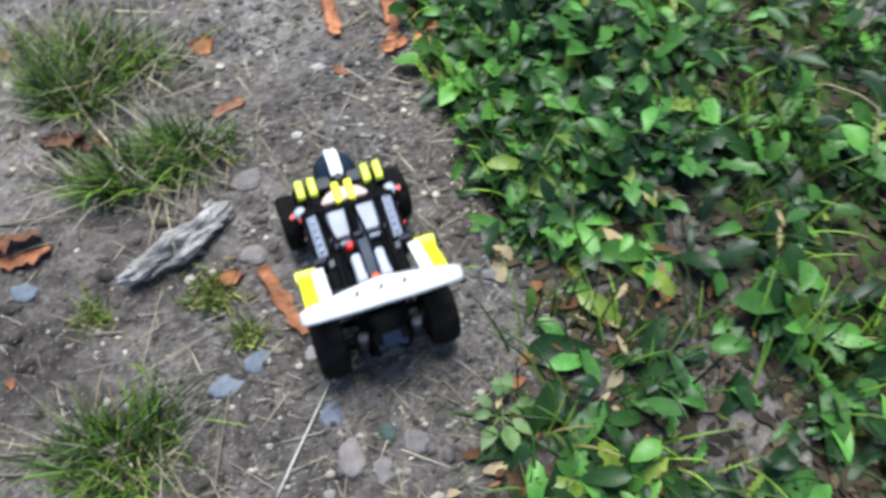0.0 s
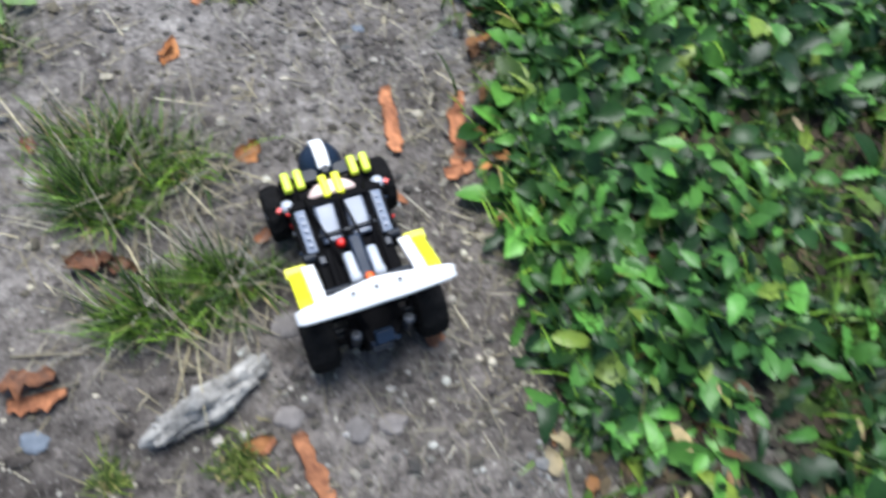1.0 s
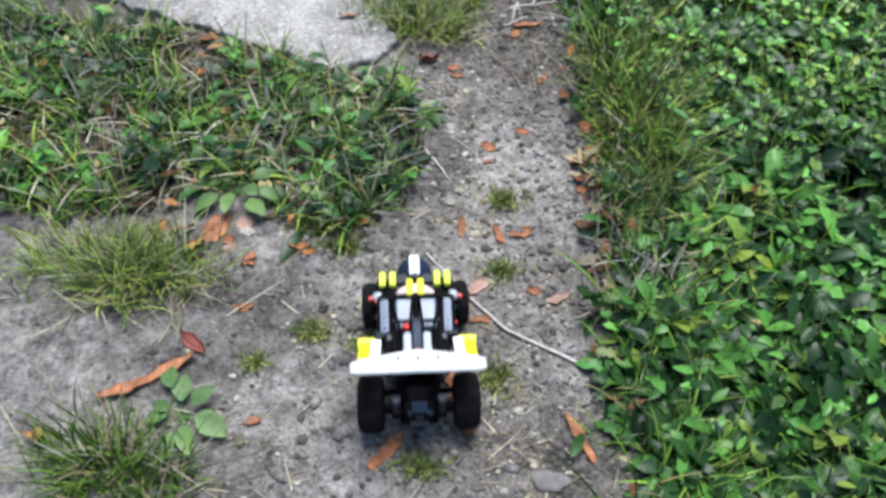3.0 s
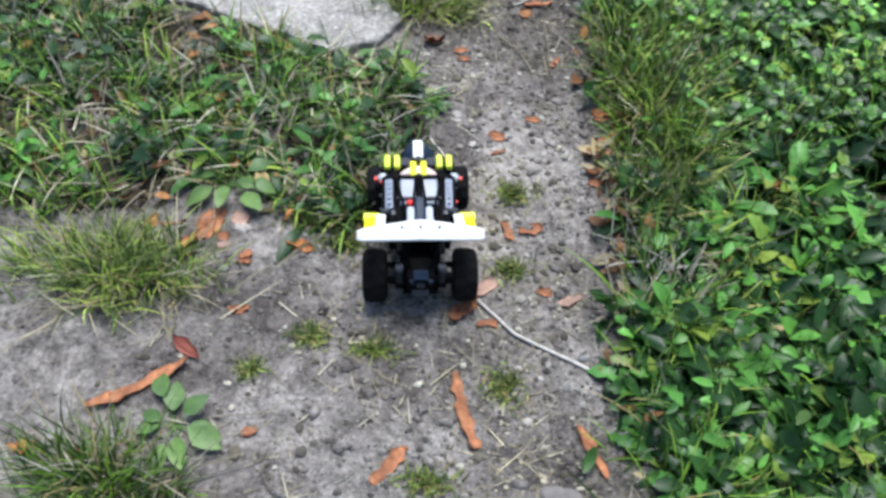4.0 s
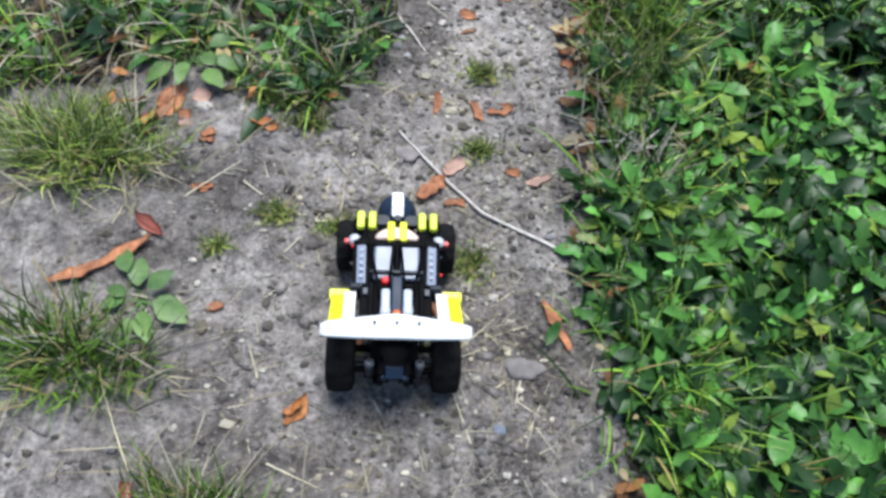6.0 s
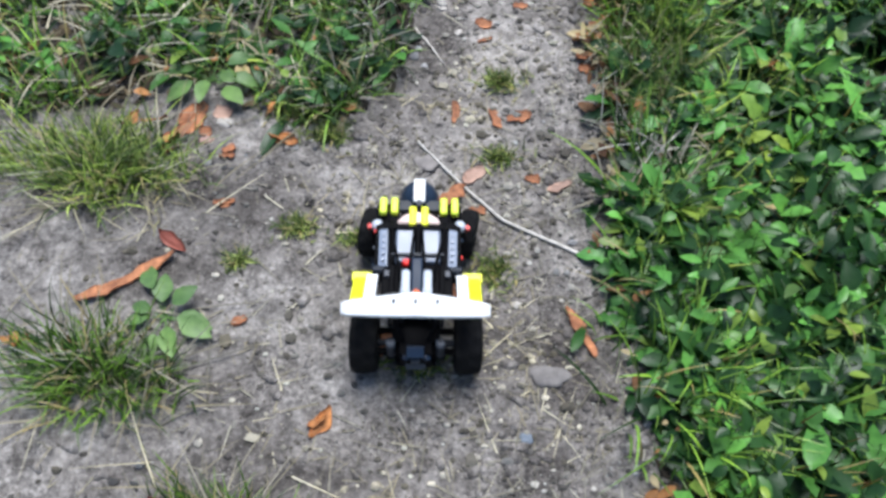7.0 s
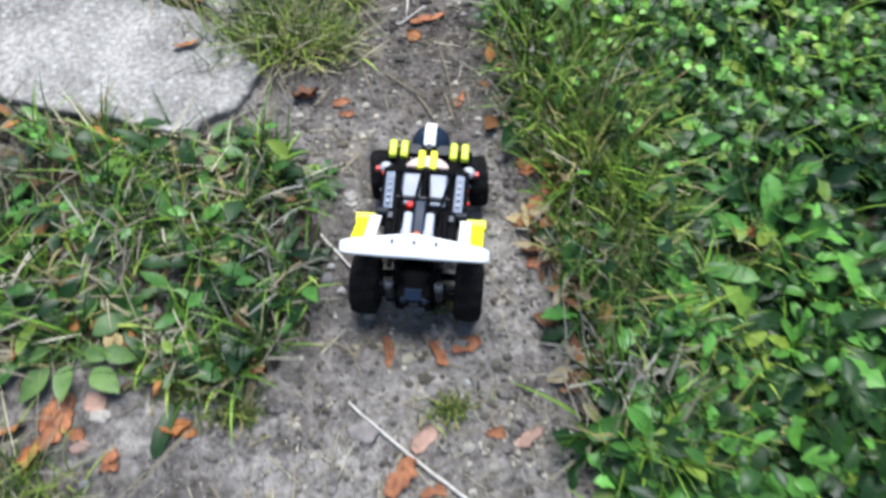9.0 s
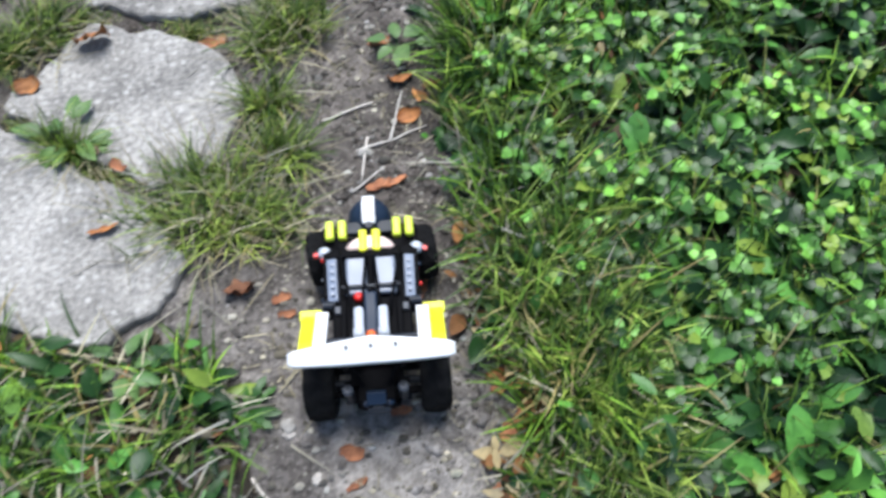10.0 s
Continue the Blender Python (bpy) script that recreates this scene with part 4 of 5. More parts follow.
    # rear fenders: a curved panel over each tyre
    for s in (-1, 1):
        strips = []
        arc = [(0.056, 0.082), (0.038, 0.094), (0.020, 0.107), (0.004, 0.114)]
        for (y0, z0), (y1, z1) in zip(arc, arc[1:]):
            a = math.degrees(math.atan2(z1 - z0, y0 - y1))
            strips.append(brick((0.013, math.hypot(y1 - y0, z1 - z0) + 0.002, 0.004), pose(s * 0.0622, (y0 + y1) / 2, (z0 + z1) / 2, -a)))
        strips.append(brick((0.021, 0.011, 0.007), pose(s * 0.0605, 0.057, 0.081)))
        fender = P("fender", joined(*strips), YELLOW, "bright yellow rear fender panel")
        inner = []
        for (y0, z0), (y1, z1) in zip(arc, arc[1:]):
            a = math.degrees(math.atan2(z1 - z0, y0 - y1))
            inner.append(brick((0.012, math.hypot(y1 - y0, z1 - z0) + 0.001, 0.004), pose(s * 0.0488, (y0 + y1) / 2 + 0.002, (z0 + z1) / 2 + 0.002, -a)))
        part("inner_panel", joined(*inner), WHITE, fender, "white inner fender panel")
        P("fender_bracket", brick((0.03, 0.006, 0.006), pose(s * 0.032, 0.024, 0.094)), DARKGREY)
    P("cross_bar", turned([(-0.042, 0.0032), (0.042, 0.0032)], pose(0, 0.020, 0.108)), DARKGREY, "dark grey cross bar")
    # engine bay
    for s in (-1, 1):
        P("exhaust", joined(brick((0.0095, 0.030, 0.011), pose(s * 0.0115, 0.037, 0.110, -10), 0.003), turned([(-0.005, 0.0052), (0.005, 0.0052)], pose(s * 0.0115, 0.024, 0.114))), SILVER, "light grey engine block", True)
        P("engine_side", brick((0.014, 0.042, 0.030), pose(s * 0.032, 0.045, 0.072), 0.002), BLACK)
    P("engine_core", brick((0.012, 0.045, 0.022), pose(0, 0.045, 0.100), 0.002), NAVY, "dark blue engine core")
    P("engine_base", brick((0.05, 0.05, 0.03), pose(0, 0.042, 0.080), 0.002), BLACK)
    P("tail_light", turned([(0, 0.0042), (0.003, 0.0042), (0.0045, 0.002)], pose(0, 0.020, 0.1185, 0, -90)), ORANGEP, "orange round tail light", True)
    P("switch_knob", turned([(0, 0.0045), (0.006, 0.0045), (0.008, 0.0025)], pose(-0.012, 0.067, 0.094, 0, -90)), REDP, "red round switch knob", True)
    # cockpit panels
    for s in (-1, 1):
        P("roof_panel", brick((0.0225, 0.044, 0.006), pose(s * 0.0145, 0.097, 0.083, 4), 0.002, (0.88, 0.94)), PANEL, "glossy blue-grey roof panel")
        P("side_panel", joined(brick((0.010, 0.046, 0.006), pose(s * 0.0385, 0.094, 0.080, 4, s * 14), 0.001), *[turned([(-0.0005, 0.0016), (0.0034, 0.0016)], pose(s * 0.0385, 0.078 + 0.008 * k, 0.0825, 0, -90), 10) for k in range(5)]), PANEL, "blue-grey studded side panel")
        P("side_frame", brick((0.006, 0.066, 0.022), pose(s * 0.0455, 0.094, 0.066), 0.001), BLACK)
        P("side_light", turned([(-0.006, 0.005), (0.006, 0.005)], pose(s * 0.043, 0.068, 0.078)), DARKGREY)
        for x0, x1 in ((0.004, 0.008), (0.030, 0.020)):
            P("hose", tube([(s * x0, 0.128, 0.080), (s * x0 * 0.98, 0.112, 0.091), (s * (x0 + x1) / 2, 0.088, 0.097), (s * x1, 0.064, 0.101), (s * x1 * 0.9, 0.046, 0.098)], 0.0016, 8), BLACK, "thin black curved hose", True)
    P("cockpit_floor", brick((0.086, 0.07, 0.016), pose(0, 0.096, 0.068), 0.001), BLACK)
    P("front_bar", joined(brick((0.090, 0.007, 0.007), pose(0, 0.1225, 0.078)), brick((0.062, 0.003, 0.003), pose(0, 0.116, 0.089))), BLACK, "black windscreen bar")
    P("dash_block", brick((0.07, 0.02, 0.02), pose(0, 0.132, 0.062), 0.002), BLACK)
    # front
    bm = bmesh.new()
    rows = []
    for r, z in ((0.0265, 0.062), (0.026, 0.072), (0.021, 0.0785), (0.011, 0.081)):
        rows.append([bm.verts.new((r * math.cos(a), 0.1285 + r * 0.72 * math.sin(a), z)) for a in [math.pi * k / 16 for k in range(17)]])
    for a, b in zip(rows, rows[1:]):
        for k in range(16):
            bm.faces.new((a[k], a[k + 1], b[k + 1], b[k]))
        bm.faces.new((a[16], a[0], b[0], b[16]))
    bm.faces.new(rows[-1])
    bm.faces.new(rows[0][::-1])
    bmesh.ops.recalc_face_normals(bm, faces=bm.faces[:])
    hood = P("hood", bm, PINKP, "white and pink rounded hood", True)
    part("hood_trim", brick((0.047, 0.0035, 0.006), pose(0, 0.1275, 0.070)), REDP, hood, "red trim strip")
    for s in (-1, 1):
        part("hood_stripe", brick((0.0085, 0.026, 0.007), pose(s * 0.0068, 0.136, 0.0805, -4), 0.002), YELLOW, hood, "bright yellow stripe")
        P("headlight", turned([(0, 0.0068), (0.004, 0.0068), (0.007, 0.0045), (0.008, 0.002)], pose(s * 0.0475, 0.1305, 0.067, 0, -90)), SILVER, "round light grey headlight", True)
        P("headlight_pin", turned([(0, 0.0026), (0.005, 0.0026)], pose(s * 0.0565, 0.129, 0.066, 0, -90)), REDP, "small red pin")
        P("front_shield", brick((0.026, 0.034, 0.014), pose(s * 0.0365, 0.146, 0.058), 0.002), BLACK)
        for x in (0.0285, 0.0415):
            P("fender_bar", brick((0.0088, 0.022, 0.009), pose(s * x, 0.154, 0.073), 0.0025), LIME, "lime yellow fender bar")
        P("steering_link", brick((0.006, 0.006, 0.008), pose(s * 0.046, 0.118, 0.048), 0.001), REDP, "small red steering link")
        P("nose_foot", brick((0.016, 0.014, 0.008), pose(s * 0.016, 0.157, 0.068), 0.001), DARKGREY)
    shell = bmesh.new()
    bmesh.ops.create_uvsphere(shell, u_segments=24, v_segments=14, radius=1.0)
    for v in shell.verts:
        v.co = Vector((v.co.x * 0.0235, v.co.y * 0.0245 + 0.174, max(-0.2, v.co.z) * 0.0265 + 0.053))
    nose = P("nose", shell, NAVY, "dark blue-grey rounded nose shell", True)
    band = [(0.159, 0.0780), (0.170, 0.0815), (0.180, 0.0805), (0.189, 0.0745), (0.196, 0.0655), (0.199, 0.055)]
    for (y0, z0), (y1, z1) in zip(band, band[1:]):
        a = math.degrees(math.atan2(z1 - z0, y1 - y0))
        part("nose_plate", brick((0.0135, math.hypot(y1 - y0, z1 - z0) + 0.0022, 0.004), pose(0, (y0 + y1) / 2, (z0 + z1) / 2, a), 0.0012), WHITE, nose, "white centre plate")
    P("nose_pin", turned([(0, 0.0038), (0.003, 0.0038)], pose(0, 0.155, 0.078, 0, -90)), DARKGREY)
    # small fittings
    for k in range(6):
        P("pin", turned([(-0.002, 0.0022), (0.002, 0.0022)], pose((-1) ** k * 0.0488, 0.066 + 0.011 * k, 0.072), 12), (GREY, NAVY, REDP)[k % 3])
    for s in (-1, 1):
        P("beam", brick((0.005, 0.07, 0.007), pose(s * 0.027, 0.03, 0.094), 0.001), BLACK)
        P("beam_end", brick((0.006, 0.008, 0.007), pose(s * 0.033, 0.058, 0.088), 0.001), GREY)
        P("linkage", tube([(s * 0.012, -0.014, 0.078), (s * 0.022, 0.0, 0.092), (s * 0.026, 0.02, 0.096)], 0.0016), BLACK)
        P("rear_knob", turned([(0, 0.004), (0.004, 0.004), (0.005, 0.002)], pose(s * 0.011, -0.030, 0.068, 0, -60)), NAVY)
        P("panel_seam", brick((0.0015, 0.044, 0.002), pose(s * 0.028, 0.097, 0.087, 4), 0), BLACK)
    P("roof_ridge", brick((0.004, 0.05, 0.006), pose(0, 0.097, 0.086, 4), 0.001), BLACK)
    P("roof_clip", brick((0.058, 0.0035, 0.003), pose(0, 0.083, 0.0875, 4), 0.0006), DARKGREY)
    P("front_bumper", brick((0.04, 0.012, 0.012), pose(0, 0.19, 0.042), 0.002), BLACK)


build_ground()
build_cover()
build_litter()
concrete_slab(SLAB_NEAR, 1)
concrete_slab(SLAB_MID, 2)
concrete_slab(SLAB_FAR, 3)
stone(-0.167, 0.403, -0.035, 0.455, 0.040, LICHEN, "long rough grey rock with white lichen", 77, "rock", 1.15, 0.46, 5, 0.14, 0.4)
stick([(0.008, 1.238), (0.069, 1.173), (0.123, 1.121), (0.236, 1.071)][::-1], 0.0056, TWIG, "twig", "long thin bleached twig lying across the path", 5)
stick([(0.620, 0.413), (0.682, 0.362), (0.712, 0.311), (0.684, 0.247)], 0.004, STRAW, "straw", "bent pale yellow straw stalk over the weeds", 6, 0.05)
bark(0.050, 1.063, 0.081, 0.968, 0.019, 100)
bark(-0.037, 0.919, -0.003, 0.965, 0.017, 101)
bark(-0.382, 0.983, -0.278, 1.052, 0.021, 102)
leaf(-0.187, 1.228, -0.150, 1.223, 0.016, 103)
chip(0.104, 1.300, 0.118, 1.267, 0.017, 104)
chip(0.128, 1.282, 0.161, 1.293, 0.012, 105)
bark(0.199, 1.006, 0.232, 0.945, 0.013, 106)
leaf(-0.387, 1.241, -0.370, 1.264, 0.018, 107)
leaf(-0.366, 1.249, -0.330, 1.256, 0.020, 108)
bark(-0.326, 1.220, -0.282, 1.265, 0.021, 109)
chip(-0.251, 1.200, -0.231, 1.200, 0.013, 110)
chip(-0.330, 1.202, -0.307, 1.216, 0.015, 111)
chip(0.242, 1.505, 0.266, 1.508, 0.013, 112)
chip(0.230, 1.383, 0.250, 1.381, 0.017, 113)
bark(0.255, 1.442, 0.296, 1.487, 0.018, 114)
chip(0.136, 1.494, 0.158, 1.496, 0.010, 115)
chip(0.085, 1.423, 0.106, 1.433, 0.009, 116)
chip(0.024, 1.618, 0.044, 1.619, 0.009, 117)
chip(0.074, 1.133, 0.100, 1.136, 0.014, 118)
pale(0.071, 1.179, 0.095, 1.196, 0.014, 119)
leaf(-0.450, 0.931, -0.419, 0.929, 0.026, 120)
chip(-0.242, 1.126, -0.223, 1.128, 0.012, 121)
pale(0.181, 1.171, 0.208, 1.185, 0.012, 122)
chip(0.151, 1.188, 0.169, 1.189, 0.008, 123)
chip(-0.196, 0.965, -0.181, 0.974, 0.012, 124)
leaf(-0.412, 1.572, -0.389, 1.582, 0.018, 125)
chip(-0.586, 1.553, -0.553, 1.560, 0.016, 126)
leaf(-0.086, 0.836, -0.068, 0.872, 0.020, 127)
chip(-0.245, 1.127, -0.219, 1.131, 0.012, 128)
red(-0.303, 1.079, -0.264, 1.055, 0.017, 129)
chip(-0.195, 0.967, -0.178, 0.973, 0.013, 130)
chip(-0.381, 0.939, -0.365, 0.900, 0.016, 131)
bark(-0.022, 0.380, 0.003, 0.289, 0.022, 132)
leaf(-0.076, 0.377, -0.047, 0.383, 0.017, 133)
leaf(-0.091, 0.848, -0.071, 0.861, 0.023, 134)
leaf(-0.022, 0.694, 0.002, 0.710, 0.020, 135)
brown(-0.215, 0.603, -0.165, 0.601, 0.036, 136)
bark(0.163, 0.757, 0.157, 0.666, 0.019, 137)
bark(0.253, 0.732, 0.222, 0.665, 0.017, 138)
bark(0.202, 0.631, 0.237, 0.633, 0.017, 139)
brown(-0.288, 0.494, -0.234, 0.489, 0.047, 140)
red(-0.246, 0.765, -0.232, 0.747, 0.019, 141)
chip(0.136, 0.620, 0.150, 0.602, 0.011, 142)
chip(0.129, 0.437, 0.149, 0.445, 0.017, 143)
chip(-0.025, 0.596, -0.008, 0.592, 0.012, 144)
brown(-0.169, 0.592, -0.142, 0.585, 0.015, 145)
chip(-0.069, 0.375, -0.042, 0.380, 0.016, 146)
brown(-0.215, 0.611, -0.148, 0.589, 0.027, 147)
bark(-0.281, 0.475, -0.227, 0.474, 0.024, 148)
leaf(-0.026, 0.696, 0.004, 0.706, 0.024, 149)
chip(0.135, 0.615, 0.149, 0.604, 0.012, 150)
chip(-0.022, 0.594, 0.018, 0.603, 0.015, 151)
bark(0.155, 0.733, 0.154, 0.669, 0.018, 152)
bark(0.240, 0.705, 0.209, 0.619, 0.018, 153)
chip(0.177, 0.170, 0.201, 0.167, 0.017, 154)
leaf(0.236, 0.039, 0.266, 0.036, 0.027, 155)
leaf(0.294, 0.029, 0.284, 0.009, 0.015, 156)
chip(-0.289, 0.340, -0.281, 0.336, 0.012, 157)
leaf(-0.219, 2.019, -0.176, 2.028, 0.042, 158)
leaf(-0.293, 1.957, -0.260, 1.965, 0.023, 159)
leaf(-0.186, 1.740, -0.150, 1.750, 0.014, 160)
chip(-0.072, 2.010, -0.031, 2.023, 0.019, 161)
leaf(0.174, 1.924, 0.207, 1.925, 0.024, 162)
leaf(0.180, 1.860, 0.211, 1.866, 0.023, 163)
bark(0.134, 1.765, 0.183, 1.776, 0.013, 164)
leaf(0.239, 1.519, 0.262, 1.521, 0.019, 165)
bark(0.254, 1.445, 0.288, 1.502, 0.034, 166)
chip(0.080, 1.462, 0.105, 1.458, 0.015, 167)
brown(-0.034, 1.649, 0.001, 1.656, 0.029, 168)
chip(0.177, 1.617, 0.191, 1.639, 0.009, 169)
chip(0.227, 1.399, 0.244, 1.403, 0.019, 170)
chip(0.154, 1.991, 0.184, 1.991, 0.014, 171)
chip(0.142, 1.767, 0.163, 1.775, 0.014, 172)
chip(0.138, 1.293, 0.160, 1.290, 0.019, 173)
chip(0.056, 1.309, 0.055, 1.273, 0.014, 174)
leaf(0.126, 1.744, 0.145, 1.735, 0.020, 175)
chip(-0.033, 1.654, -0.003, 1.657, 0.015, 176)
chip(0.018, 1.634, 0.039, 1.640, 0.012, 177)
leaf(-0.332, 1.216, -0.304, 1.222, 0.029, 178)
bark(-0.312, 1.245, -0.283, 1.282, 0.022, 179)
leaf(-0.191, 1.237, -0.156, 1.233, 0.019, 180)
pale(-0.271, 1.275, -0.249, 1.268, 0.021, 181)
chip(-0.249, 1.208, -0.233, 1.216, 0.018, 182)
chip(-0.286, 1.240, -0.269, 1.239, 0.017, 183)
bark(0.042, 1.135, 0.070, 1.171, 0.023, 184)
chip(0.158, 1.192, 0.170, 1.181, 0.012, 185)
pale(0.185, 1.170, 0.212, 1.186, 0.012, 186)
pale(0.074, 1.184, 0.098, 1.199, 0.017, 187)
chip(-0.098, 1.285, -0.080, 1.296, 0.019, 188)
stone_pale(-0.250, 0.722, -0.231, 0.718, 0.027, 189)
stone_pale(-0.102, 0.395, -0.090, 0.391, 0.012, 190)
stone_blue(-0.008, 0.203, 0.012, 0.196, 0.025, 191)
stone_dark(0.041, 0.166, 0.058, 0.161, 0.020, 192)
stone_blue(-0.275, 0.438, -0.248, 0.432, 0.022, 193)
stone_grey(-0.005, 0.154, 0.022, 0.151, 0.034, 194)
stone_grey(0.059, 0.151, 0.085, 0.142, 0.026, 195)
stone_grey(0.024, 0.136, 0.043, 0.123, 0.026, 196)
stone_blue(-0.068, 0.278, -0.038, 0.280, 0.022, 197)
stone_blue(-0.106, 0.260, -0.071, 0.267, 0.024, 198)
stone_grey(-0.039, 0.400, -0.010, 0.394, 0.022, 199)
stone_grey(-0.026, 0.491, 0.010, 0.494, 0.026, 200)
stone_pale(-0.005, 0.269, 0.011, 0.266, 0.017, 201)
stone_pale(0.057, 0.538, 0.070, 0.533, 0.011, 202)
stone_pale(0.107, 0.627, 0.125, 0.624, 0.012, 203)
stone_grey(0.007, 1.207, 0.039, 1.204, 0.026, 204)
stone_pale(0.023, 1.488, 0.037, 1.487, 0.010, 205)
stone_pale(0.022, 1.497, 0.037, 1.495, 0.016, 206)
stone_pale(0.051, 1.439, 0.062, 1.437, 0.013, 207)
stone_grey(0.025, 0.370, 0.054, 0.368, 0.029, 208)
stone_grey(0.059, 0.367, 0.088, 0.365, 0.023, 209)
stone_grey(0.154, 0.917, 0.199, 0.921, 0.027, 210)
stone_pale(-0.267, 1.255, -0.243, 1.257, 0.017, 211)
stone_pale(0.133, 1.006, 0.145, 1.008, 0.009, 212)
stone_grey(-0.358, 1.226, -0.337, 1.231, 0.015, 213)
stone_pink(-0.284, 1.223, -0.262, 1.227, 0.012, 214)
stone_blue(0.143, 0.850, 0.158, 0.845, 0.012, 215)
stone_pale(0.133, 1.008, 0.146, 1.009, 0.008, 216)
twig(0.087, 1.872, 0.152, 1.890, 0.005, 223)
twig(0.126, 1.822, 0.168, 1.829, 0.005, 224)
twig(0.168, 1.829, 0.191, 1.903, 0.005, 225)
twig(0.116, 1.763, 0.157, 1.790, 0.005, 226)
twig(0.168, 1.829, 0.216, 1.847, 0.004, 227)
twig(0.141, 1.841, 0.129, 1.777, 0.004, 228)
straw(-0.251, 0.980, -0.155, 0.994, 0.003, 229)
straw(-0.253, 0.842, -0.167, 0.890, 0.004, 230)
straw(-0.259, 0.898, -0.159, 0.942, 0.004, 231)
straw(-0.205, 0.869, -0.218, 0.960, 0.003, 232)
straw(0.210, 0.884, 0.237, 0.925, 0.004, 233)
straw(0.225, 0.872, 0.240, 0.918, 0.003, 234)
straw(0.035, 0.796, 0.041, 0.847, 0.003, 235)
twig(-0.070, 0.142, 0.010, 0.231, 0.004, 236)
straw(-0.163, 0.288, -0.084, 0.283, 0.004, 237)
straw(-0.125, 0.163, -0.085, 0.259, 0.004, 238)
straw(0.183, 0.200, 0.161, 0.132, 0.004, 239)
straw(0.118, 0.198, 0.135, 0.160, 0.003, 240)
straw(0.129, 1.640, 0.148, 1.592, 0.004, 241)
straw(0.165, 1.639, 0.172, 1.588, 0.004, 242)
twig(-0.010, 1.448, 0.038, 1.377, 0.004, 243)
straw(0.088, 1.681, 0.144, 1.628, 0.004, 244)
straw(0.169, 1.712, 0.177, 1.598, 0.003, 245)
straw(0.237, 1.185, 0.277, 1.168, 0.004, 246)
straw(-0.063, 1.820, -0.043, 1.866, 0.005, 247)
straw(-0.010, 1.905, -0.007, 1.853, 0.006, 248)
pstraw(-0.139, 1.468, -0.057, 1.407, 0.007, 249)
pstraw(-0.115, 1.486, -0.005, 1.497, 0.005, 250)
pstraw(-0.032, 1.508, 0.020, 1.515, 0.006, 251)
straw(-0.119, 1.465, -0.051, 1.424, 0.008, 252)
straw(-0.440, 1.352, -0.352, 1.353, 0.006, 253)
straw(-0.275, 0.524, -0.199, 0.508, 0.006, 254)
straw(-0.281, 0.482, -0.216, 0.481, 0.006, 255)
straw(-0.106, 0.640, 0.001, 0.660, 0.004, 256)
straw(-0.276, 0.255, -0.305, 0.271, 0.006, 257)
straw(-0.307, 0.251, -0.273, 0.240, 0.005, 258)
grass_tuft(-0.210, 0.743, -0.062, 0.693, 0.081, 259)
grass_tuft(-0.225, 0.676, -0.119, 0.641, 0.065, 260)
grass_tuft(-0.179, 0.560, -0.081, 0.511, 0.062, 261)
grass_tuft(-0.094, 0.568, -0.008, 0.538, 0.054, 262)
grass_tuft(-0.261, 0.253, -0.156, 0.214, 0.105, 263)
grass_tuft(-0.530, 1.150, -0.290, 1.160, 0.140, 264)
grass_tuft(-0.420, 0.885, -0.255, 0.898, 0.110, 265)
grass_tuft(-0.131, 1.750, 0.033, 1.744, 0.087, 266)
grass_tuft(-0.100, 1.800, 0.021, 1.784, 0.060, 267)
grass_tuft(-0.005, 1.836, 0.063, 1.811, 0.046, 268)
grass_tuft(0.030, 2.059, 0.098, 2.039, 0.063, 269)
moss_patch(-0.004, 1.870, 0.057, 1.844, 0.046, 270)
moss_patch(-0.148, 1.831, -0.080, 1.797, 0.034, 271)
moss_patch(-0.213, 1.295, -0.100, 1.271, 0.046, 272)
moss_patch(-0.140, 1.229, -0.083, 1.254, 0.032, 273)
moss_patch(0.290, 1.493, 0.323, 1.453, 0.052, 274)
grass_tuft(-0.017, 2.007, 0.088, 2.012, 0.083, 275)
grass_tuft(-0.010, 1.913, 0.054, 1.913, 0.040, 276)
grass_tuft(-0.328, 2.049, -0.233, 2.056, 0.079, 277)
moss_patch(-0.161, 1.095, -0.106, 1.105, 0.026, 278)
moss_patch(-0.217, 1.046, -0.187, 1.048, 0.020, 279)
moss_patch(0.088, 1.056, 0.138, 1.047, 0.045, 280)
moss_patch(0.089, 1.215, 0.145, 1.226, 0.026, 281)
moss_patch(0.079, 1.347, 0.155, 1.350, 0.029, 282)
moss_patch(-0.007, 0.922, 0.056, 0.928, 0.027, 283)
moss_patch(-0.089, 1.083, -0.019, 1.091, 0.019, 284)
moss_patch(-0.098, 0.375, -0.056, 0.374, 0.040, 285)
moss_patch(-0.075, 0.319, -0.037, 0.305, 0.026, 286)
moss_patch(-0.218, 0.391, -0.180, 0.377, 0.028, 287)
moss_patch(-0.103, 0.367, -0.057, 0.355, 0.027, 288)
dandelion(0.244, 1.587, 0.322, 1.568, 0.038, 289)
dandelion(0.341, 1.568, 0.428, 1.563, 0.039, 290)
dandelion(0.226, 1.579, 0.317, 1.578, 0.039, 291)
dandelion(0.383, 1.604, 0.455, 1.578, 0.034, 292)
dandelion(-0.053, 1.519, 0.030, 1.510, 0.032, 293)
dandelion(0.234, 1.585, 0.333, 1.586, 0.036, 294)
dandelion(0.241, 0.999, 0.308, 0.992, 0.034, 295)
dandelion(0.263, 0.391, 0.343, 0.356, 0.039, 296)
dandelion(0.230, 0.307, 0.304, 0.300, 0.040, 297)
dandelion(-0.258, 1.541, -0.169, 1.532, 0.035, 298)
dandelion(-0.280, 1.387, -0.185, 1.362, 0.035, 299)
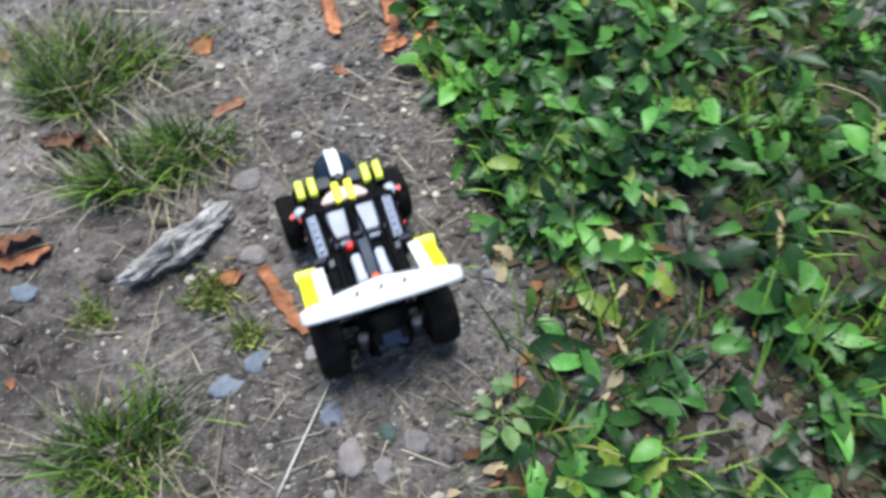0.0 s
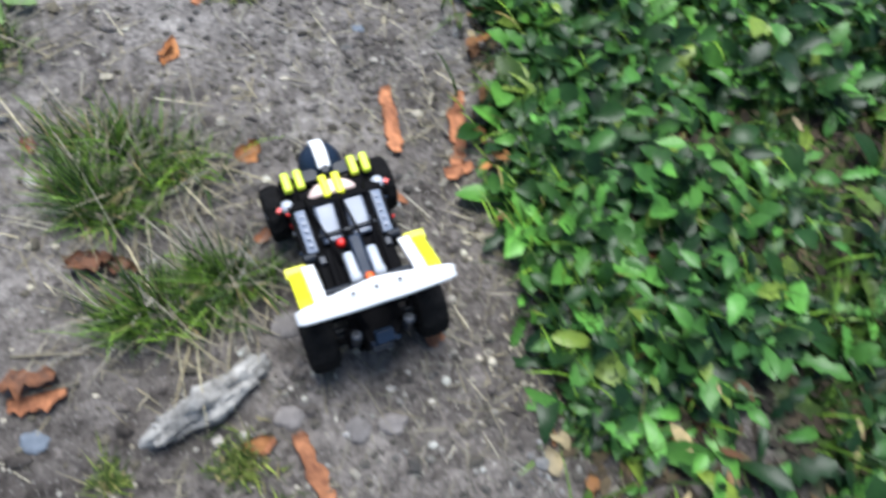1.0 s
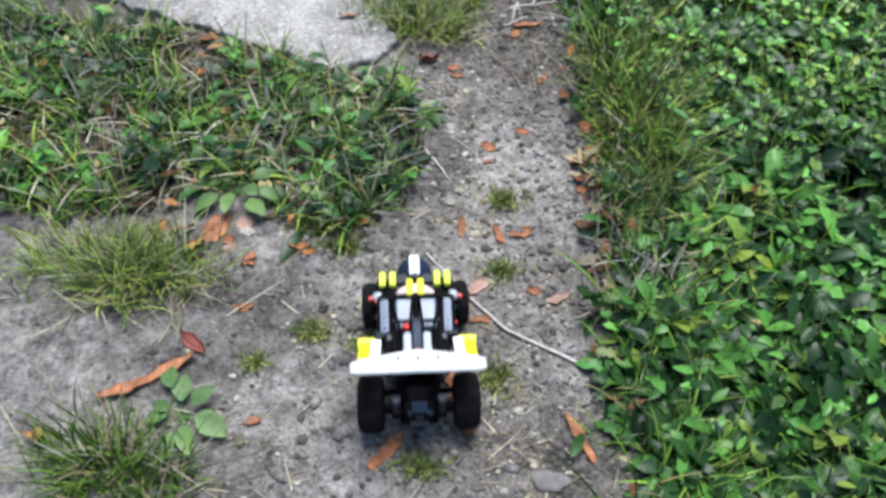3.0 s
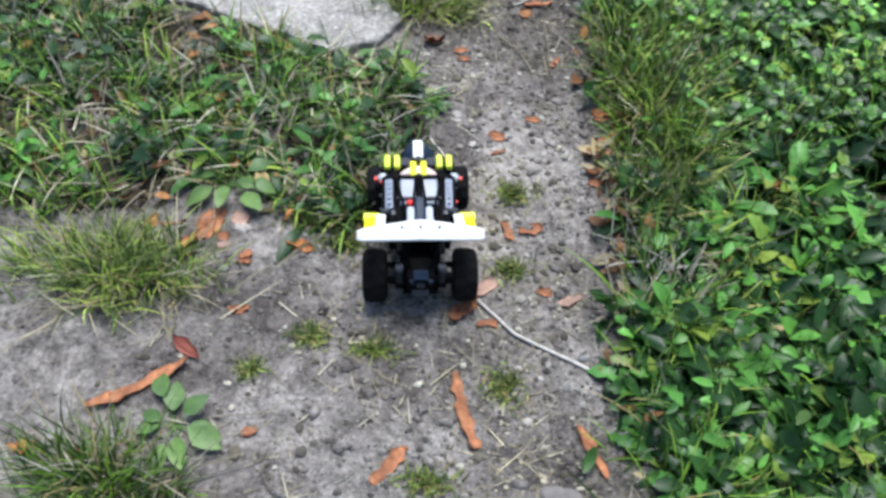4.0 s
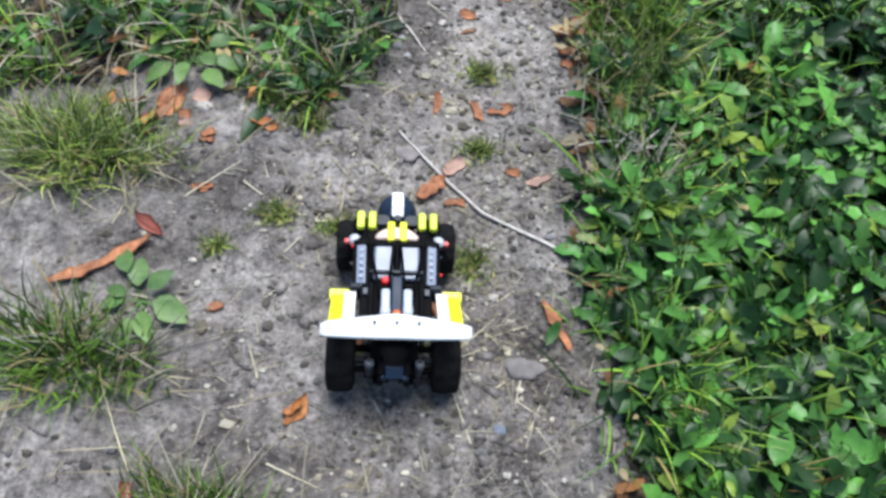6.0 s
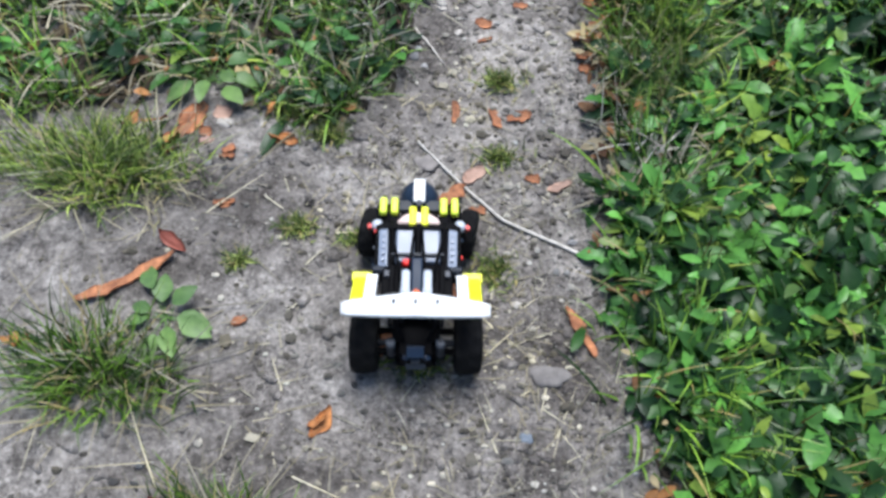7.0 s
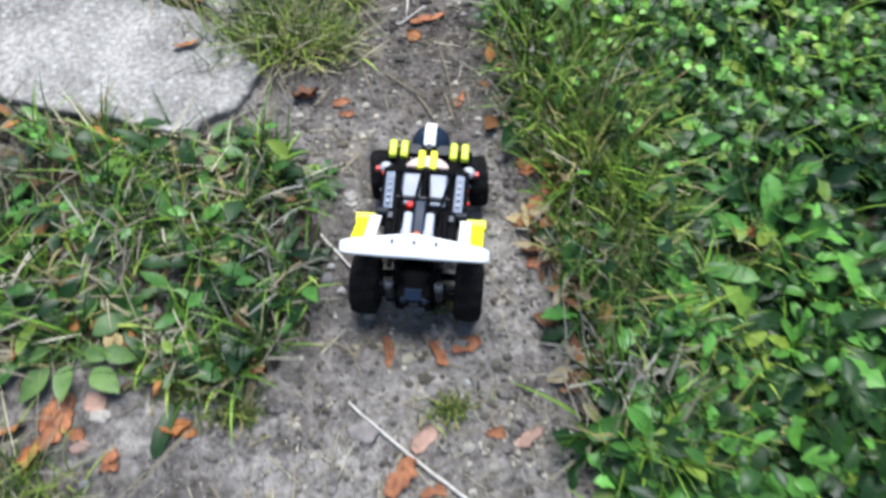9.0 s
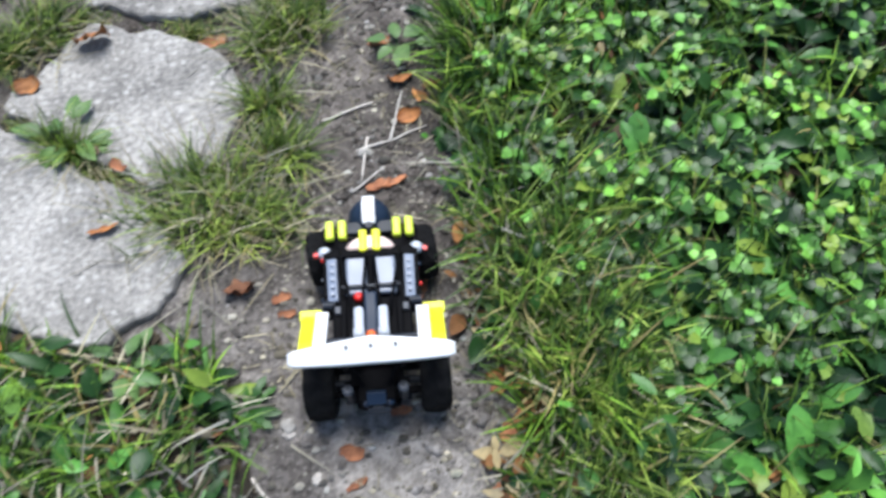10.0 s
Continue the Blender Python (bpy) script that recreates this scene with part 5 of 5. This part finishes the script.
dandelion(-0.215, 1.486, -0.104, 1.479, 0.034, 300)
dandelion(0.430, 1.827, 0.522, 1.824, 0.034, 301)
weed_plant(0.152, 1.965, 0.235, 1.976, 0.034, 302)
stone_grey(0.814, 0.478, 0.879, 0.436, 0.090, 303)
weed_plant(-0.329, 0.983, -0.221, 0.959, 0.042, 304)
weed_plant(-0.268, 1.889, -0.164, 1.874, 0.044, 305)
weed_plant(0.127, 0.157, 0.195, 0.126, 0.039, 306)
weed_plant(-0.170, 1.569, -0.100, 1.591, 0.034, 307)
weed_plant(-0.336, 1.295, -0.233, 1.360, 0.043, 308)
grass_tuft(-0.45, 2.00, -0.27, 2.03, 0.055, 901)
grass_tuft(-0.26, 1.885, -0.20, 1.855, 0.02, 902)
moss_patch(-0.310, 1.930, -0.250, 1.885, 0.040, 903)
moss_patch(-0.215, 1.850, -0.150, 1.800, 0.035, 904)
moss_patch(-0.030, 2.030, -0.120, 2.045, 0.036, 905)
moss_patch(-0.260, 2.075, -0.180, 2.070, 0.036, 906)
chip(-0.165, 1.835, -0.148, 1.822, 0.013, 907)
pale(-0.205, 1.862, -0.180, 1.850, 0.016, 908)
build_car()


def motions():
    # seconds, x, y, turn, pitch, roll
    rows = [
        (0, 0.079, 0.259, -1.5, 2.0, -0.8),
        (0.3, 0.089, 0.325, 4.9, 1.8, -0.7),
        (0.5, 0.078, 0.360, 2.7, 1.6, -0.6),
        (0.8, 0.070, 0.424, 2.3, 1.5, 0.0),
        (1, 0.076, 0.467, 5.4, 1.5, 0.4),
        (1.2, 0.078, 0.510, 7.3, 1.3, 0.5),
        (1.5, 0.068, 0.572, 7.1, 1.1, 0.7),
        (1.7, 0.063, 0.618, 6.8, 0.9, 0.6),
        (2, 0.054, 0.700, 6.8, 0.7, 0.5),
        (2.2, 0.047, 0.757, 6.4, 0.3, 0.2),
        (2.5, 0.038, 0.842, 8.3, -0.3, -0.3),
        (3, 0.016, 0.990, 6.2, -1.8, -1.4),
        (3.2, 0.009, 1.045, 6.0, -1.0, -1.0),
        (4.3, -0.004, 1.190, 5.2, 0.5, -0.3),
        (4.5, -0.002, 1.157, 4.9, 0.8, -0.1),
        (5, 0.012, 1.007, 4.6, -0.8, 0.6),
        (5.2, 0.017, 0.946, 3.3, 0.2, 0.9),
        (5.7, 0.021, 0.897, 2.9, -0.5, 1.2),
        (6.3, 0.028, 0.914, 4.4, -0.9, 1.6),
        (6.5, 0.028, 0.911, 5.2, -0.8, 2.2),
        (7, 0.024, 0.938, 2.0, -0.9, -0.2),
        (7.3, 0.018, 1.009, -7.6, -0.9, -1.3),
        (7.5, 0.026, 1.054, -13.5, -0.9, -2.1),
        (7.8, 0.042, 1.110, -17.2, -0.5, -2.6),
        (8, 0.046, 1.149, -21.7, -0.3, -3.0),
        (8.3, 0.067, 1.210, -16.6, -0.3, -1.9),
        (8.5, 0.079, 1.244, -15.1, -0.3, -1.2),
        (8.8, 0.103, 1.309, -9.2, 0.2, -1.9),
        (9, 0.097, 1.350, -12.2, 0.5, -2.4),
        (9.2, 0.108, 1.382, -9.4, 0.2, -1.4),
        (9.5, 0.121, 1.437, -6.6, -0.2, 0.1),
        (9.7, 0.123, 1.474, -5.5, -0.1, 0.4),
        (10, 0.128, 1.519, -2.6, 0.1, 0.9),
    ]
    walk(car, [(t, pose(x, y, 0.002 + abs(roll) * 0.0008 + max(0.0, -pitch) * 0.0016, pitch, roll, turn)) for t, x, y, turn, pitch, roll in rows])
    times = [r[0] for r in rows]
    # how far it has rolled, forwards or backwards, and how the front wheels are turned
    gone, total = [0.0], 0.0
    for a, b in zip(rows, rows[1:]):
        d = math.hypot(b[1] - a[1], b[2] - a[2])
        total += d if b[2] > a[2] else -d
        gone.append(total)
    steer_t, steer_a = (0, 6.8, 7.1, 7.6, 8.2, 8.7, 10), (2, 0, -16, -18, 4, 8, 6)
    for wheel, x, y, radius in wheels:
        keys = []
        for k in range(101):
            t = k / 10
            spin = math.degrees(np.interp(t, times, gone) / radius)
            turn = float(np.interp(t, steer_t, steer_a)) if y > 0.05 else 0.0
            keys.append((t, pose(x, y, radius, 0, 0, turn) @ pose(0, 0, 0, -spin)))
        walk(wheel, keys)


motions()
